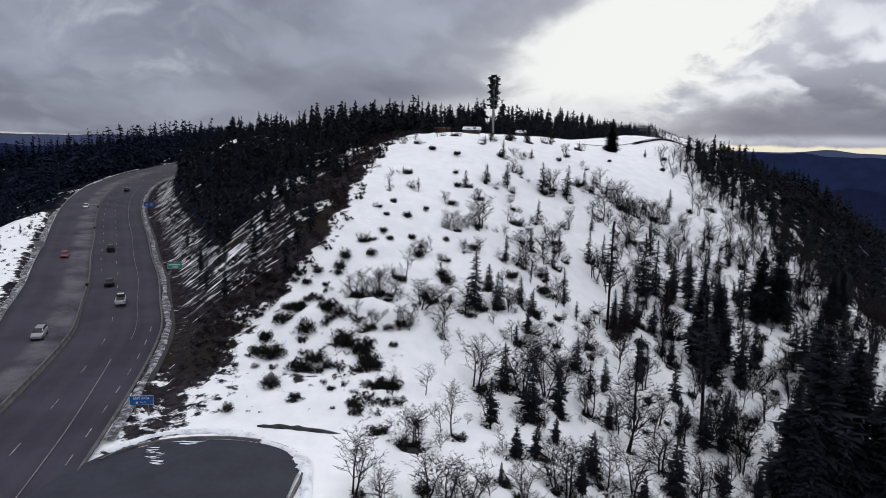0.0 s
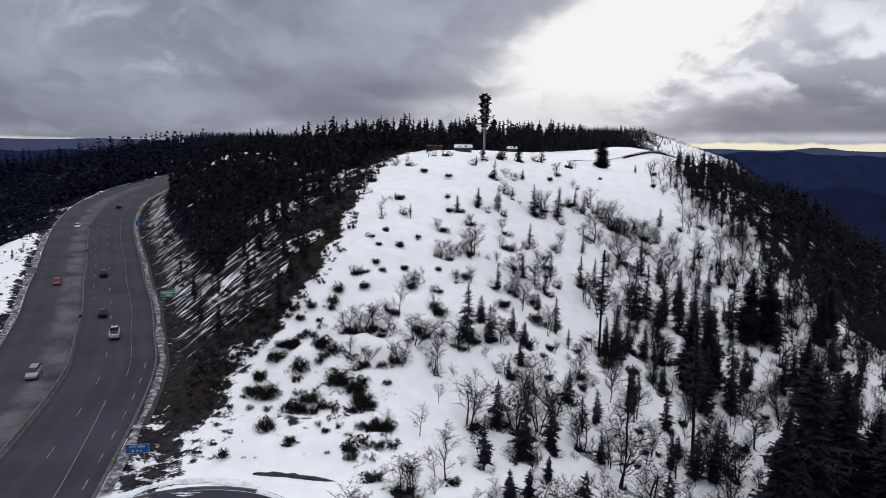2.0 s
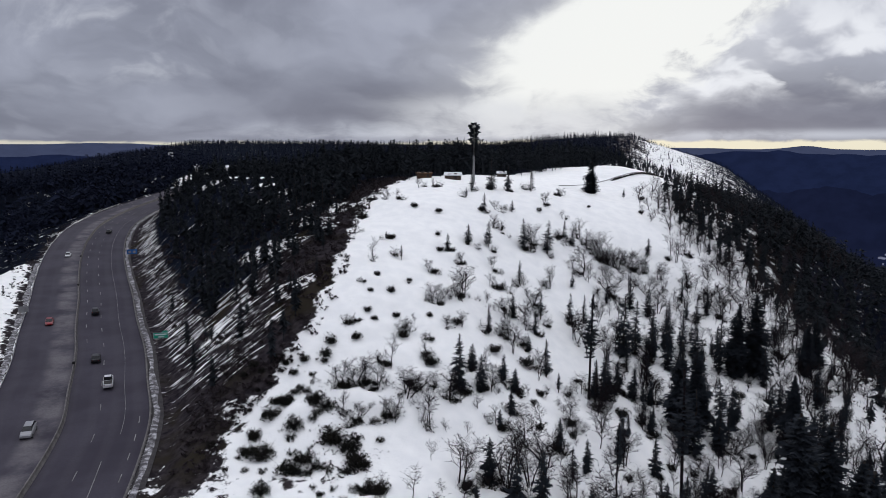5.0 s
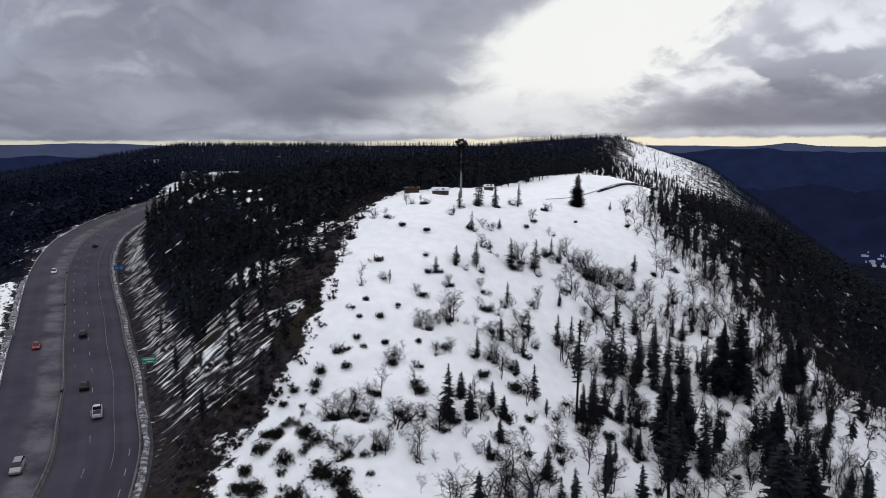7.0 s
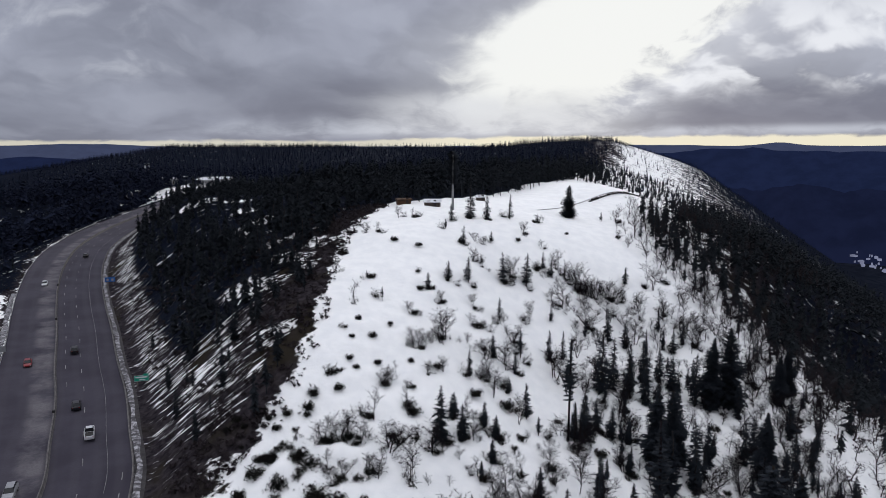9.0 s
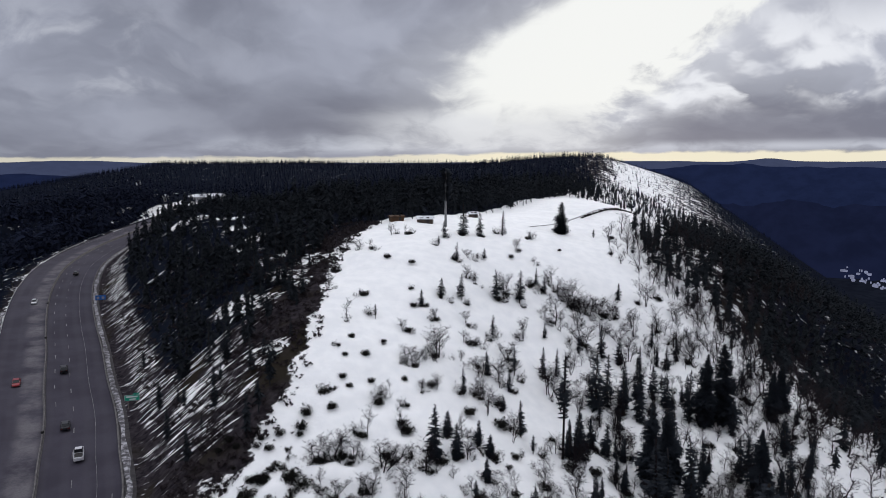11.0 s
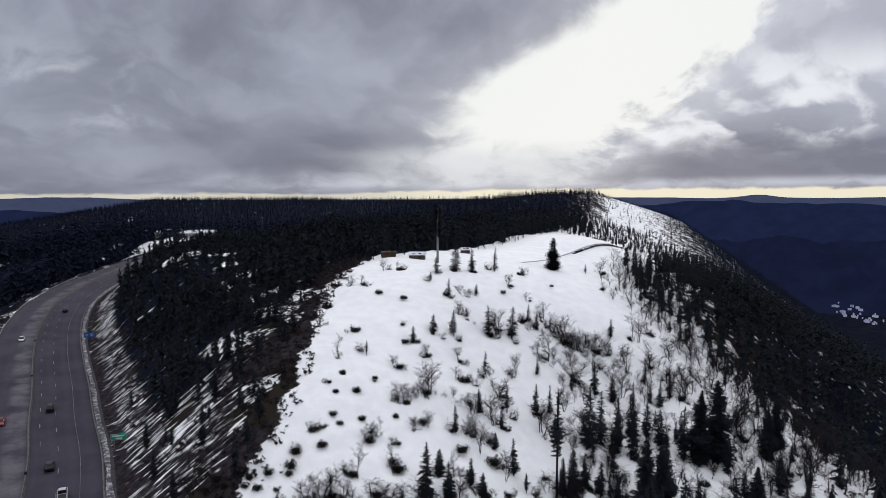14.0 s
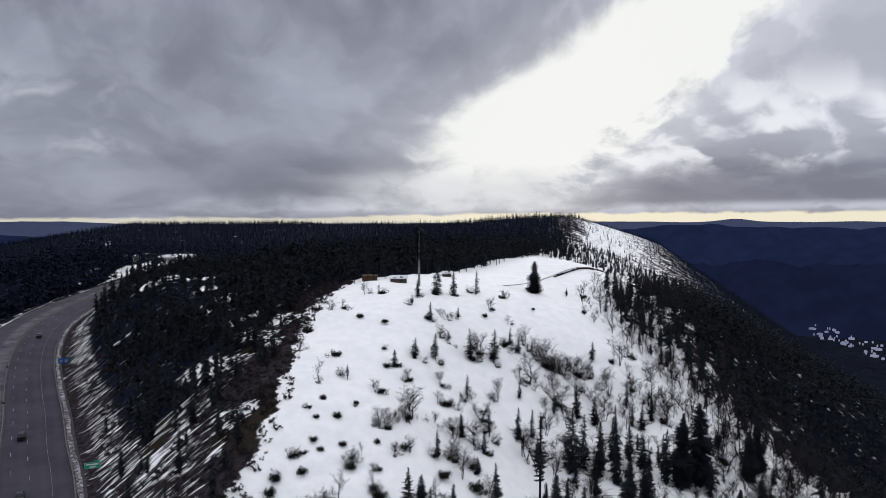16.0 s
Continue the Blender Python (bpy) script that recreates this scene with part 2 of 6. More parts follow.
def asphalt_colour(tools, pos, rnd, isl):
    mk, put, m, nt, step, mix, xyz = tools
    att = mk("ShaderNodeAttribute")
    att.attribute_name = "across"
    d = att.outputs["Fac"]
    # wheel tracks worn pale, oil between them, patches of older surfacing
    w = m("ADD", d, m("MULTIPLY", m("SUBTRACT", nt(pos, 0.05, 3.0), 0.5), 1.2))
    track = m("MULTIPLY", step(m("SINE", m("MULTIPLY", w, 1.7)), -0.4, 1.0), nt(pos, 0.03, 2.0))
    base = mix(step(nt(pos, 0.09, 5.0), 0.35, 0.65), col(0.036, 0.032, 0.045), col(0.052, 0.047, 0.063))
    base = mix(m("MULTIPLY", track, 0.35), base, col(0.075, 0.069, 0.082))
    salt = m("MULTIPLY", step(nt(pos, 0.10, 6.0, 0.65), 0.36, 0.66), step(m("ABSOLUTE", m("ADD", d, 2.6)), 3.6, 1.2))
    base = mix(m("MULTIPLY", salt, 0.7), base, col(0.175, 0.162, 0.172))
    return mix(m("MULTIPLY", step(nt(pos, 3.0, 5.0), 0.4, 0.7), 0.25), base, col(0.034, 0.032, 0.035))


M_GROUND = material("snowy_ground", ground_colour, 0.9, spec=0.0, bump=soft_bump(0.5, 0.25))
M_ROAD = material("asphalt", asphalt_colour, 0.75, spec=0.1, bump=soft_bump(4.0, 0.01))
M_LOT = material("wet_asphalt", two_tone(col(0.018, 0.0188, 0.029), col(0.028, 0.0288, 0.041), 0.25), 0.6, spec=0.2, bump=soft_bump(4.0, 0.01))
M_PAINT = material("road_paint", two_tone(col(0.075, 0.072, 0.075), col(0.27, 0.265, 0.265), 0.5), 0.6)
M_LINE = material("worn_road_paint", two_tone(col(0.085, 0.082, 0.088), col(0.21, 0.205, 0.21), 0.8), 0.6)
M_CONCRETE = material("concrete", two_tone(col(0.085, 0.080, 0.080), col(0.16, 0.15, 0.148), 0.8), 0.85, spec=0.15)
M_SNOW = material("dirty_snow", two_tone(col(0.060, 0.056, 0.062), col(0.50, 0.49, 0.52), 0.9, 0.44, 0.66, 5.0), 0.8, bump=soft_bump(1.5, 0.2))
M_NEEDLE = material("fir_needles", needle_colour(col(0.0140, 0.0172, 0.0240), col(0.026, 0.0305, 0.0390)), 0.9, spec=0.05)
M_FOREST = material("forest_needles", needle_colour(col(0.0175, 0.0205, 0.0260), col(0.0255, 0.0290, 0.0340)), 0.95, spec=0.03)
# bluer than the nearer needles: distance haze put into the colour
M_DISTANT = material("haze_tinted_needles", needle_colour(col(0.0105, 0.0140, 0.0300), col(0.0155, 0.0195, 0.0380)), 0.95, spec=0.03)
M_BARK = material("bark", two_tone(col(0.020, 0.016, 0.015), col(0.050, 0.042, 0.038), 2.0), 0.9, spec=0.05)
M_TWIG = material("twigs", two_tone(col(0.008, 0.0065, 0.008), col(0.020, 0.0155, 0.018), 1.0), 0.9, spec=0.05)
M_SHRUB = material("shrub_leaves", needle_colour(col(0.010, 0.011, 0.010), col(0.026, 0.023, 0.019)), 0.9, spec=0.05)
M_METAL = material("galvanised_steel", two_tone(col(0.30, 0.30, 0.31), col(0.42, 0.42, 0.43), 2.0), 0.45, 0.7)
M_RUST = material("weathered_steel", two_tone(col(0.13, 0.10, 0.085), col(0.22, 0.18, 0.15), 2.0), 0.6, 0.4)


# ---- helpers for meshes ----
def mesh_of(name, verts, faces, mats=(), smooth=False, face_mats=None):
    me = bpy.data.meshes.new(name)
    me.from_pydata([tuple(map(float, v)) for v in verts], [], faces)
    for mt in mats:
        me.materials.append(mt)
    if face_mats is not None:
        me.polygons.foreach_set("material_index", face_mats)
    if smooth:
        me.polygons.foreach_set("use_smooth", [True] * len(me.polygons))
    me.update()
    return me


def part(name, me, parent, label="", m=None):
    ob = new(name, me)
    ob.parent = parent
    if m is not None:
        ob.matrix_basis = m
    return tagged(ob, label)


def smooth01(v, lo, hi):
    t = np.clip((v - lo) / (hi - lo), 0, 1)
    return t * t * (3 - 2 * t)


# ---- the land ----
# heights of the spur beside the road, by ridge distance and cross distance
GX = np.array([-60, -30, 0, 30, 60, 90, 130, 180.0])
GY = np.array([30, 70, 100, 125, 150, 180, 210, 250, 300, 380.0])
SPUR = np.array([
    [7, 0, -10, -23, -38, -55, -75, -98],
    [6, 0, -3.4, -15.7, -30, -44, -62, -82],
    [9.6, 2.6, 0.6, -11, -22, -35, -49, -72],
    [16, 16.2, 10.4, -3.3, -14, -24.4, -37, -65],
    [22, 25.3, 20, 4.8, -4.9, -11.8, -25.4, -58],
    [25, 29, 30, 18.7, 6.2, -0.5, -19, -50],
    [27.4, 33.8, 36.7, 32.5, 23.9, 12.7, -15, -36],
    [34.4, 37.7, 39, 38.2, 33.8, 28.3, 12.6, -14.7],
    [37, 37.6, 38, 38.2, 38.4, 39.6, 22, -1],
    [35, 36.8, 38.7, 39, 39.3, 39.5, 31, 9],
])
# the median of the highway, seen from above
MEDIAN = np.array([(-45, 20), (-49, 50), (-55.3, 85.5), (-62.3, 115), (-70, 134), (-78, 153), (-88.6, 175), (-100, 200), (-112, 225), (-125.5, 255), (-137.5, 286), (-147, 320), (-150, 360), (-146, 400), (-142, 440), (-140, 500)], float)
RIGHT, LEFT = 13.2, -10.8


def hermite(t, knots):
    """Smooth weights of the knots for each t."""
    t = np.clip(t, knots[0], knots[-1])
    i = np.clip(np.searchsorted(knots, t) - 1, 0, len(knots) - 2)
    h = knots[i + 1] - knots[i]
    u = (t - knots[i]) / h
    w = np.zeros(t.shape + (len(knots),))
    r = np.arange(t.size)
    wf = w.reshape(-1, len(knots))
    i, h, u = i.ravel(), h.ravel(), u.ravel()
    np.add.at(wf, (r, i), 2 * u**3 - 3 * u**2 + 1)
    np.add.at(wf, (r, i + 1), -2 * u**3 + 3 * u**2)
    for j, c in ((i, u**3 - 2 * u**2 + u), (i + 1, u**3 - u**2)):
        a, b = np.maximum(j - 1, 0), np.minimum(j + 1, len(knots) - 1)
        s = c * h / (knots[b] - knots[a])
        np.add.at(wf, (r, b), s)
        np.add.at(wf, (r, a), -s)
    return w


def spline(points, step_m):
    pts = np.asarray(points, float)
    s = np.concatenate([[0], np.cumsum(np.linalg.norm(np.diff(pts, axis=0), axis=1))])
    t = np.linspace(0, s[-1], int(s[-1] / step_m) + 1)
    return hermite(t, s) @ pts


ROAD = spline(MEDIAN, 3.0)


def road_height(y):
    d = y - 84
    return np.where(d < 330, 0.04 * d + 0.00009 * d * np.abs(d), 0.04 * 330 + 0.00009 * 330**2 + 0.06 * (d - 330))


def road_frame(x, y):
    """Signed distance to the right of the median, and the y of the nearest point on it."""
    x, y = np.asarray(x, float), np.asarray(y, float)
    best, near_y = np.full(x.shape, 1e9), np.zeros(x.shape)
    side = np.zeros(x.shape)
    tang = np.gradient(ROAD, axis=0)
    tang /= np.linalg.norm(tang, axis=1)[:, None]
    for (px, py), (tx, ty) in zip(ROAD, tang):
        d = (x - px) ** 2 + (y - py) ** 2
        hit = d < best
        best[hit], near_y[hit] = d[hit], py
        s = (x - px) * ty - (y - py) * tx
        side[hit] = s[hit]
        a = (x - px) * tx + (y - py) * ty
        near_y[hit] = (py + a * ty)[hit]
    return side, near_y


def far_land(x, y):
    """The ridge that runs on behind the spur, the plateau beside it and the valley on its right."""
    axis = 70 + 0.33 * (y - 400)
    r = x - axis
    back = 380 * smooth01(-r, 120, 420)
    crest = 38.5 + 27 * smooth01(y, 450, 950) - 160 * smooth01(y - back, 1150, 2400)
    z = crest - 0.30 * np.maximum(r - 25, 0) - 0.35 * np.maximum(r - 140, 0)
    left = np.maximum(-r - 20, 0)
    z = z - 9 * smooth01(left, 0, 150) - 14 * smooth01(left, 60, 260) * smooth01(y, 560, 760) * (1 - smooth01(y, 850, 1200))
    z = z - 0.13 * np.maximum(-x - 120 - 0.30 * np.maximum(y - 300, 0), 0)
    z = z - 0.03 * np.maximum(-x - 0.33 * y, 0) * smooth01(y, 480, 800)
    return np.maximum(z, -210)


def land(x, y):
    x, y = np.broadcast_arrays(np.asarray(x, float), np.asarray(y, float))
    spur = np.einsum("...i,ij,...j->...", hermite(y, GY), SPUR, hermite(x, GX))
    spur = spur - 0.55 * np.maximum(x - 180, 0) + 0.2 * np.minimum(y - 30, 0)
    far = far_land(x, y)
    w = smooth01(y, 320, 430)
    z = spur * (1 - w) + far * w
    z = np.maximum(z, -210)
    side, ny = road_frame(x, y)
    rz = road_height(ny)
    # bank up to the spur on the right
    toe = RIGHT + 4.5
    cut = rz + 0.80 * np.maximum(side - toe, 0) + 400 * smooth01(y, 400, 540)
    k = 3.0
    right = np.minimum(z, cut) - k * np.log1p(np.exp(-np.abs(z - cut) / k))
    # snow shoulder and fall to the valley on the left
    over = np.maximum(-side + LEFT - np.interp(ny, [150, 225, 255], [18, 12, 3]), 0)
    left = rz + 0.4 - 0.32 * over
    left = np.maximum(left, far - 6 - 44 * (1 - smooth01(y, 380, 850)))
    z2 = np.where((side > 0) | (y > 470), right, left)
    flat = smooth01(side, LEFT - 8, LEFT - 2) * (1 - smooth01(side, RIGHT + 2, toe + 1)) * (1 - smooth01(y, 470, 560))
    z2 = z2 * (1 - flat) + (rz - 0.12) * flat
    # level ground of the rest-area lot
    lot = smooth01(x, -60, -45) * (1 - smooth01(x + 0.25 * np.maximum(y - 66, 0), -13.5, -8)) * (1 - smooth01(y, 84, 91))
    lot = lot * (side > RIGHT)
    return z2 * (1 - lot) + -0.45 * lot


def height(x, y):
    return float(land(np.array([x]), np.array([y]))[0])


def growing(lo, hi, fine_lo, fine_hi, d, g=1.13):
    """Grid lines, fine in the middle and growing outwards."""
    mid = list(np.arange(fine_lo, fine_hi + d * 0.5, d))
    s, up = d, [mid[-1]]
    while up[-1] < hi:
        s *= g
        up.append(up[-1] + s)
    s, down = d, [mid[0]]
    while down[-1] > lo:
        s *= g
        down.append(down[-1] - s)
    return np.array(down[:0:-1] + mid + up[1:])


def hash_noise(x, y, scale):
    return np.array([noise.noise((a * scale, b * scale, 0.3)) for a, b in zip(np.ravel(x), np.ravel(y))]).reshape(np.shape(x))


CLEARINGS = [(-30, 187, 5), (-27, 179, 4), (-26, 197, 4), (-34, 208, 3), (-40, 206, 4), (-88, 300, 9), (-70, 290, 6), (-60, 262, 5), (-139, 452, 14), (-52, 226, 4), (-163, 474, 13), (-157, 486, 10), (-188, 505, 8), (-185, 494, 6), (-197, 598, 10), (-193, 586, 7), (-161, 583, 9), (-156, 570, 7), (-153, 514, 7), (-202, 560, 9)]


def clear_of_wood(x, y):
    """Gaps in the wood where the snow lies open."""
    ok = np.ones(np.shape(x), bool)
    for cx, cy, r in CLEARINGS:
        ok &= (x - cx) ** 2 + (y - cy) ** 2 > r * r
    m = (y > 140) & (y < 245) & (x < -24)
    glade = np.zeros(np.shape(x))
    glade[m] = hash_noise(x[m], y[m], 0.085)
    return ok & (glade < 0.40)


def snow_cover(x, y, z, side):
    """How far snow covers the ground (open slope, streaked bank, bare forest floor), how far it lies in streaks, and where woods are."""
    j = 2.5 * hash_noise(x, y, 0.12) + 1.2 * hash_noise(x, y, 0.33)
    j = j * np.where(y < 116, 1.9, 1.0)
    top = np.interp(y, [66, 72, 76, 80, 86, 90, 93, 100, 108, 113, 120, 127, 135, 150, 180, 205, 222, 240], [-54, -37, -33, -31, -29.5, -29.5, -29.5, -29, -28, -27, -24.3, -22.3, -20.8, -19.8, -19.2, -17.0, -13.5, -8])
    low_bank = 1 - smooth01(side, RIGHT + 20, RIGHT + 36)
    low_bank = low_bank * smooth01(y, 117, 136)
    inside = np.where(y < 112, 0.34, 0.415 + 0.072 * low_bank)
    inside = np.where((x > top - 7) & (y > 112), 0.36, inside)
    inside = np.where(side < RIGHT + 6.0, 0.42, inside)
    soft = np.where(y < 114, 19.0, 3.5)
    t = smooth01((x - top + j) / soft, -0.9, 1.1)
    c = inside * (1 - t) + t
    scrub = np.exp(-(((x + 21) / 9) ** 2 + ((y - 97) / 11) ** 2))
    c = np.where(x > -40, np.minimum(c, 1.0 - 0.42 * scrub), c)
    c = np.where((side > RIGHT + 0.5) & (y > 66), c, 1.0)
    streak = smooth01(y, 108, 120) * (side > RIGHT + 3) * (1 - smooth01(x - top, -6, 0))
    wood = (x < np.interp(y, [150, 165, 200, 214, 235, 250, 268, 310, 364, 397, 463, 520, 700, 1000], [-45, -32, -26, -24, -14, -3, 16, 46, 66, 87, 122, 135, 165, 245]) - 3) & (y > 165) & (side > RIGHT + 12)
    c = np.where(wood, 0.40, c)
    lw = np.interp(y, [100, 180, 225, 250], [32, 22, 13, 3])
    c = np.where(side < LEFT - lw, 0.34, c)
    c = np.where((side < LEFT - 1.5) & (side > LEFT - 9) & (y < 250), 0.46 + 0.4 * smooth01(-side + LEFT, 3, 9), c)
    c = np.where((side < LEFT - 0.5) & (y > 240), 0.44, c)
    brow = np.interp(y, [120, 150, 170, 190, 205, 217, 227, 245, 252, 262, 275, 292, 330, 420], [90, 99, 103, 101, 100, 93, 85, 82, 85, 95, 110, 125, 136, 198])
    flank = smooth01((x - brow + 2.5 * j) / np.interp(y, [135, 170, 200, 220], [110, 90, 64, 24]), -0.12, 1.0) * (y < 420)
    c = c * (1 - flank) + (0.50 - 0.07 * smooth01(x - brow, 20, 50)) * flank
    r = x - (70 + 0.33 * (y - 400))
    c = np.where((y >= 440) & (r < 10), 0.40, c)
    c = np.where((y >= 440) & (r >= 10) & (y < 600), 0.60, c)
    c = np.where((y >= 600) & (r >= 10), np.where(r < 40, 0.46, 0.60), c)
    c = np.where((y >= 420) & (r > 85), np.maximum(0.56 - 0.13 * smooth01(r, 85, 170), 0.41), c)
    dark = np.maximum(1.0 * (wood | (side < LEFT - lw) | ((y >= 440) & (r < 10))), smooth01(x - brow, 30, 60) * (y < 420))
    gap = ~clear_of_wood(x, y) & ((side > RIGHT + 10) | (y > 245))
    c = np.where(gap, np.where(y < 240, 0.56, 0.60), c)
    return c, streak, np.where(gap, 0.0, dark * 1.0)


# places and heights of the single trees and bushes on the spur
FIR_SLOPE = [(-10.7, 167.3, 1.7), (-6.8, 157.9, 2.8), (3.9, 167.1, 4.0), (10.2, 206.0, 2.5), (14.7, 196.7, 5.0), (23.1, 202.2, 2.8), (9.2, 174.9, 4.5), (14.4, 177.7, 6.0), (24.3, 184.4, 7.5), (30.8, 186.5, 8.3), (36.9, 195.6, 4.8), (38.9, 193.3, 5.0), (23.9, 220.5, 7.4), (31.8, 225.4, 7.6), (18.4, 219.0, 10.2), (12.3, 214.5, 4.8), (41.1, 227.2, 2.4), (20.9, 166.8, 5.7), (24.7, 157.7, 6.2), (17.7, 152.4, 5.2), (32.1, 161.4, 6.6), (11.6, 141.8, 5.4), (20.1, 143.3, 3.3), (22.9, 137.7, 7.1), (4.6, 120.3, 9.8), (7.3, 127.3, 4.8), (8.4, 122.3, 6.5), (13.3, 128.2, 5.1), (15.2, 126.7, 4.4), (13.9, 120.2, 4.2), (11.3, 115.0, 3.5), (24.6, 133.8, 3.6)]
FIR_RIGHT = [(43.4, 155.8, 13.6), (46.9, 158.3, 12.1), (50.2, 157.8, 11.8), (56.3, 164.6, 10.4), (60.6, 166.5, 8.6), (63.4, 164.3, 8.5), (55.2, 176.8, 7.0), (67.7, 187.2, 6.2), (69.0, 179.8, 6.3), (67.4, 160.3, 12.4), (71.4, 160.3, 16.8), (76.7, 162.5, 18.4), (32.7, 137.0, 7.8), (48.6, 135.0, 17.7), (53.2, 138.2, 15.4), (57.5, 144.5, 11.2), (56.7, 133.5, 13.9), (43.4, 133.8, 4.1), (74.4, 139.0, 15.7), (82.9, 142.5, 10.0), (91.0, 148.9, 6.6), (33.8, 121.5, 6.4), (55.7, 244.7, 10.2), (68.2, 249.0, 2.8), (85.1, 240.7, 8.2), (87.8, 234.4, 8.8), (62.3, 200.8, 5.3), (78.9, 237.8, 6.9), (88.3, 228.2, 9.3)]
FIR_LOW = [(32.7, 137.6, 6.0), (35.5, 140.5, 7.5), (38.5, 142.2, 6.5), (41.5, 141.0, 7.0), (8.5, 102.2, 7.1), (11.9, 97.3, 8.8), (16.6, 101.4, 9.1), (8.5, 85.3, 4.3), (11.3, 87.3, 4.4), (14.9, 94.0, 3.6), (6.2, 78.6, 2.5), (5.8, 91.7, 6.0), (21.7, 116.2, 5.7), (24.3, 103.5, 5.1), (31.4, 93.7, 8.5), (39.5, 112.8, 3.9), (40.1, 97.6, 6.1), (55.9, 131.2, 10.2), (50.2, 129.1, 12.6), (26.1, 89.5, 3.0), (42.3, 131.5, 4.5), (16.6, 83.4, 4.8), (19.1, 89.6, 5.9), (54.9, 102.3, 28.1), (61.3, 102.7, 28.3), (78.5, 138.5, 9.1), (69.8, 107.0, 21.5), (50.1, 100.5, 19.3), (75.8, 147.5, 8.4)]
BARE_UPPER = [(6.9, 164.3, 2.9), (18.2, 200.0, 3.2), (33.9, 212.4, 4.1), (16.7, 188.4, 4.9), (19.0, 187.2, 3.6), (27.1, 188.4, 6.4), (34.9, 193.5, 4.4), (38.2, 205.4, 2.7), (-16.2, 200.5, 3.5), (-12.9, 199.2, 3.8), (-9.4, 199.2, 3.8), (-3.6, 215.4, 3.8), (0.7, 215.2, 3.8), (-12.9, 155.3, 4.5), (-17.9, 184.3, 3.5), (-18.8, 170.9, 3.6), (14.5, 167.9, 3.3), (37.1, 184.0, 3.9), (-0.7, 154.8, 3.0), (0.0, 143.8, 4.9), (1.3, 143.8, 4.9), (3.6, 145.6, 3.3), (6.7, 149.3, 8.0), (5.5, 147.7, 6.0), (13.5, 159.7, 3.6), (11.9, 152.4, 3.0), (23.6, 161.5, 5.6), (29.3, 172.0, 5.9), (-16.5, 130.1, 2.1), (-3.6, 134.2, 2.4), (2.7, 136.5, 3.1)]
BARE_MIDDLE = [(5.9, 139.3, 3.6), (15.9, 143.6, 5.2), (22.9, 151.9, 4.0), (-7.3, 121.3, 6.2), (-5.9, 130.1, 3.0), (-1.2, 126.0, 3.9), (-12.9, 116.2, 5.9), (-11.3, 116.4, 6.3), (-9.3, 116.2, 4.6), (-15.4, 115.9, 4.9), (-14.4, 111.4, 4.0), (-4.4, 114.9, 6.8), (-2.7, 117.6, 4.3), (-6.3, 110.7, 5.0), (2.8, 117.0, 8.0), (0.7, 118.7, 2.7), (-0.8, 111.3, 6.7), (10.6, 123.5, 4.5), (10.0, 129.0, 5.8), (21.5, 129.9, 2.6), (25.0, 125.4, 5.7), (45.1, 141.7, 6.9), (46.8, 143.0, 6.5), (74.5, 188.8, 6.9), (77.2, 183.6, 7.3), (78.6, 164.9, 6.4), (89.7, 156.6, 8.8), (75.6, 152.8, 8.3), (47.5, 192.5, 8.2), (39.8, 182.5, 10.7), (69.2, 202.4, 8.0)]
BARE_BROW = [(49.8, 192.0, 6.3), (51.4, 191.8, 6.6), (54.1, 193.0, 6.3), (56.1, 193.3, 6.6), (58.3, 193.8, 6.3), (75.1, 207.1, 5.4), (71.3, 202.5, 7.6), (41.4, 197.8, 6.1), (45.9, 192.5, 7.8), (16.6, 161.1, 3.2), (63.7, 190.2, 7.8), (71.2, 193.2, 7.6), (79.0, 198.9, 6.5), (46.5, 178.6, 8.8), (32.9, 155.6, 7.7), (103.3, 173.2, 8.8), (104.2, 166.8, 8.5), (113.9, 177.7, 7.5), (94.9, 177.8, 9.0), (87.5, 172.1, 8.7), (-8.1, 111.2, 3.7), (-11.7, 109.8, 3.6), (43.2, 194.8, 7.0), (76.8, 192.8, 6.4)]
BARE_LOW = [(-9.6, 69.7, 7.7), (-6.8, 69.4, 5.4), (-4.9, 80.6, 5.3), (-4.2, 80.8, 5.6), (-3.4, 81.0, 5.3), (0.6, 86.1, 6.3), (3.8, 100.9, 7.4), (4.4, 101.2, 7.0), (11.2, 102.7, 10.0), (11.6, 102.2, 9.2), (12.3, 97.2, 6.4), (15.0, 105.2, 7.7), (21.0, 104.8, 7.7), (22.0, 105.5, 7.3), (26.4, 100.0, 12.3), (14.5, 81.3, 7.4), (13.1, 81.5, 6.7), (8.9, 76.9, 4.4), (20.2, 86.7, 7.2), (24.3, 88.5, 8.1), (30.8, 97.6, 8.9), (49.2, 112.0, 7.4), (48.1, 114.1, 6.6), (35.9, 95.6, 7.9), (-0.1, 71.7, 5.9), (-1.9, 71.9, 6.5), (2.3, 71.8, 5.3), (46.4, 143.2, 7.0), (90.3, 157.4, 8.9), (60.1, 133.3, 6.5)]
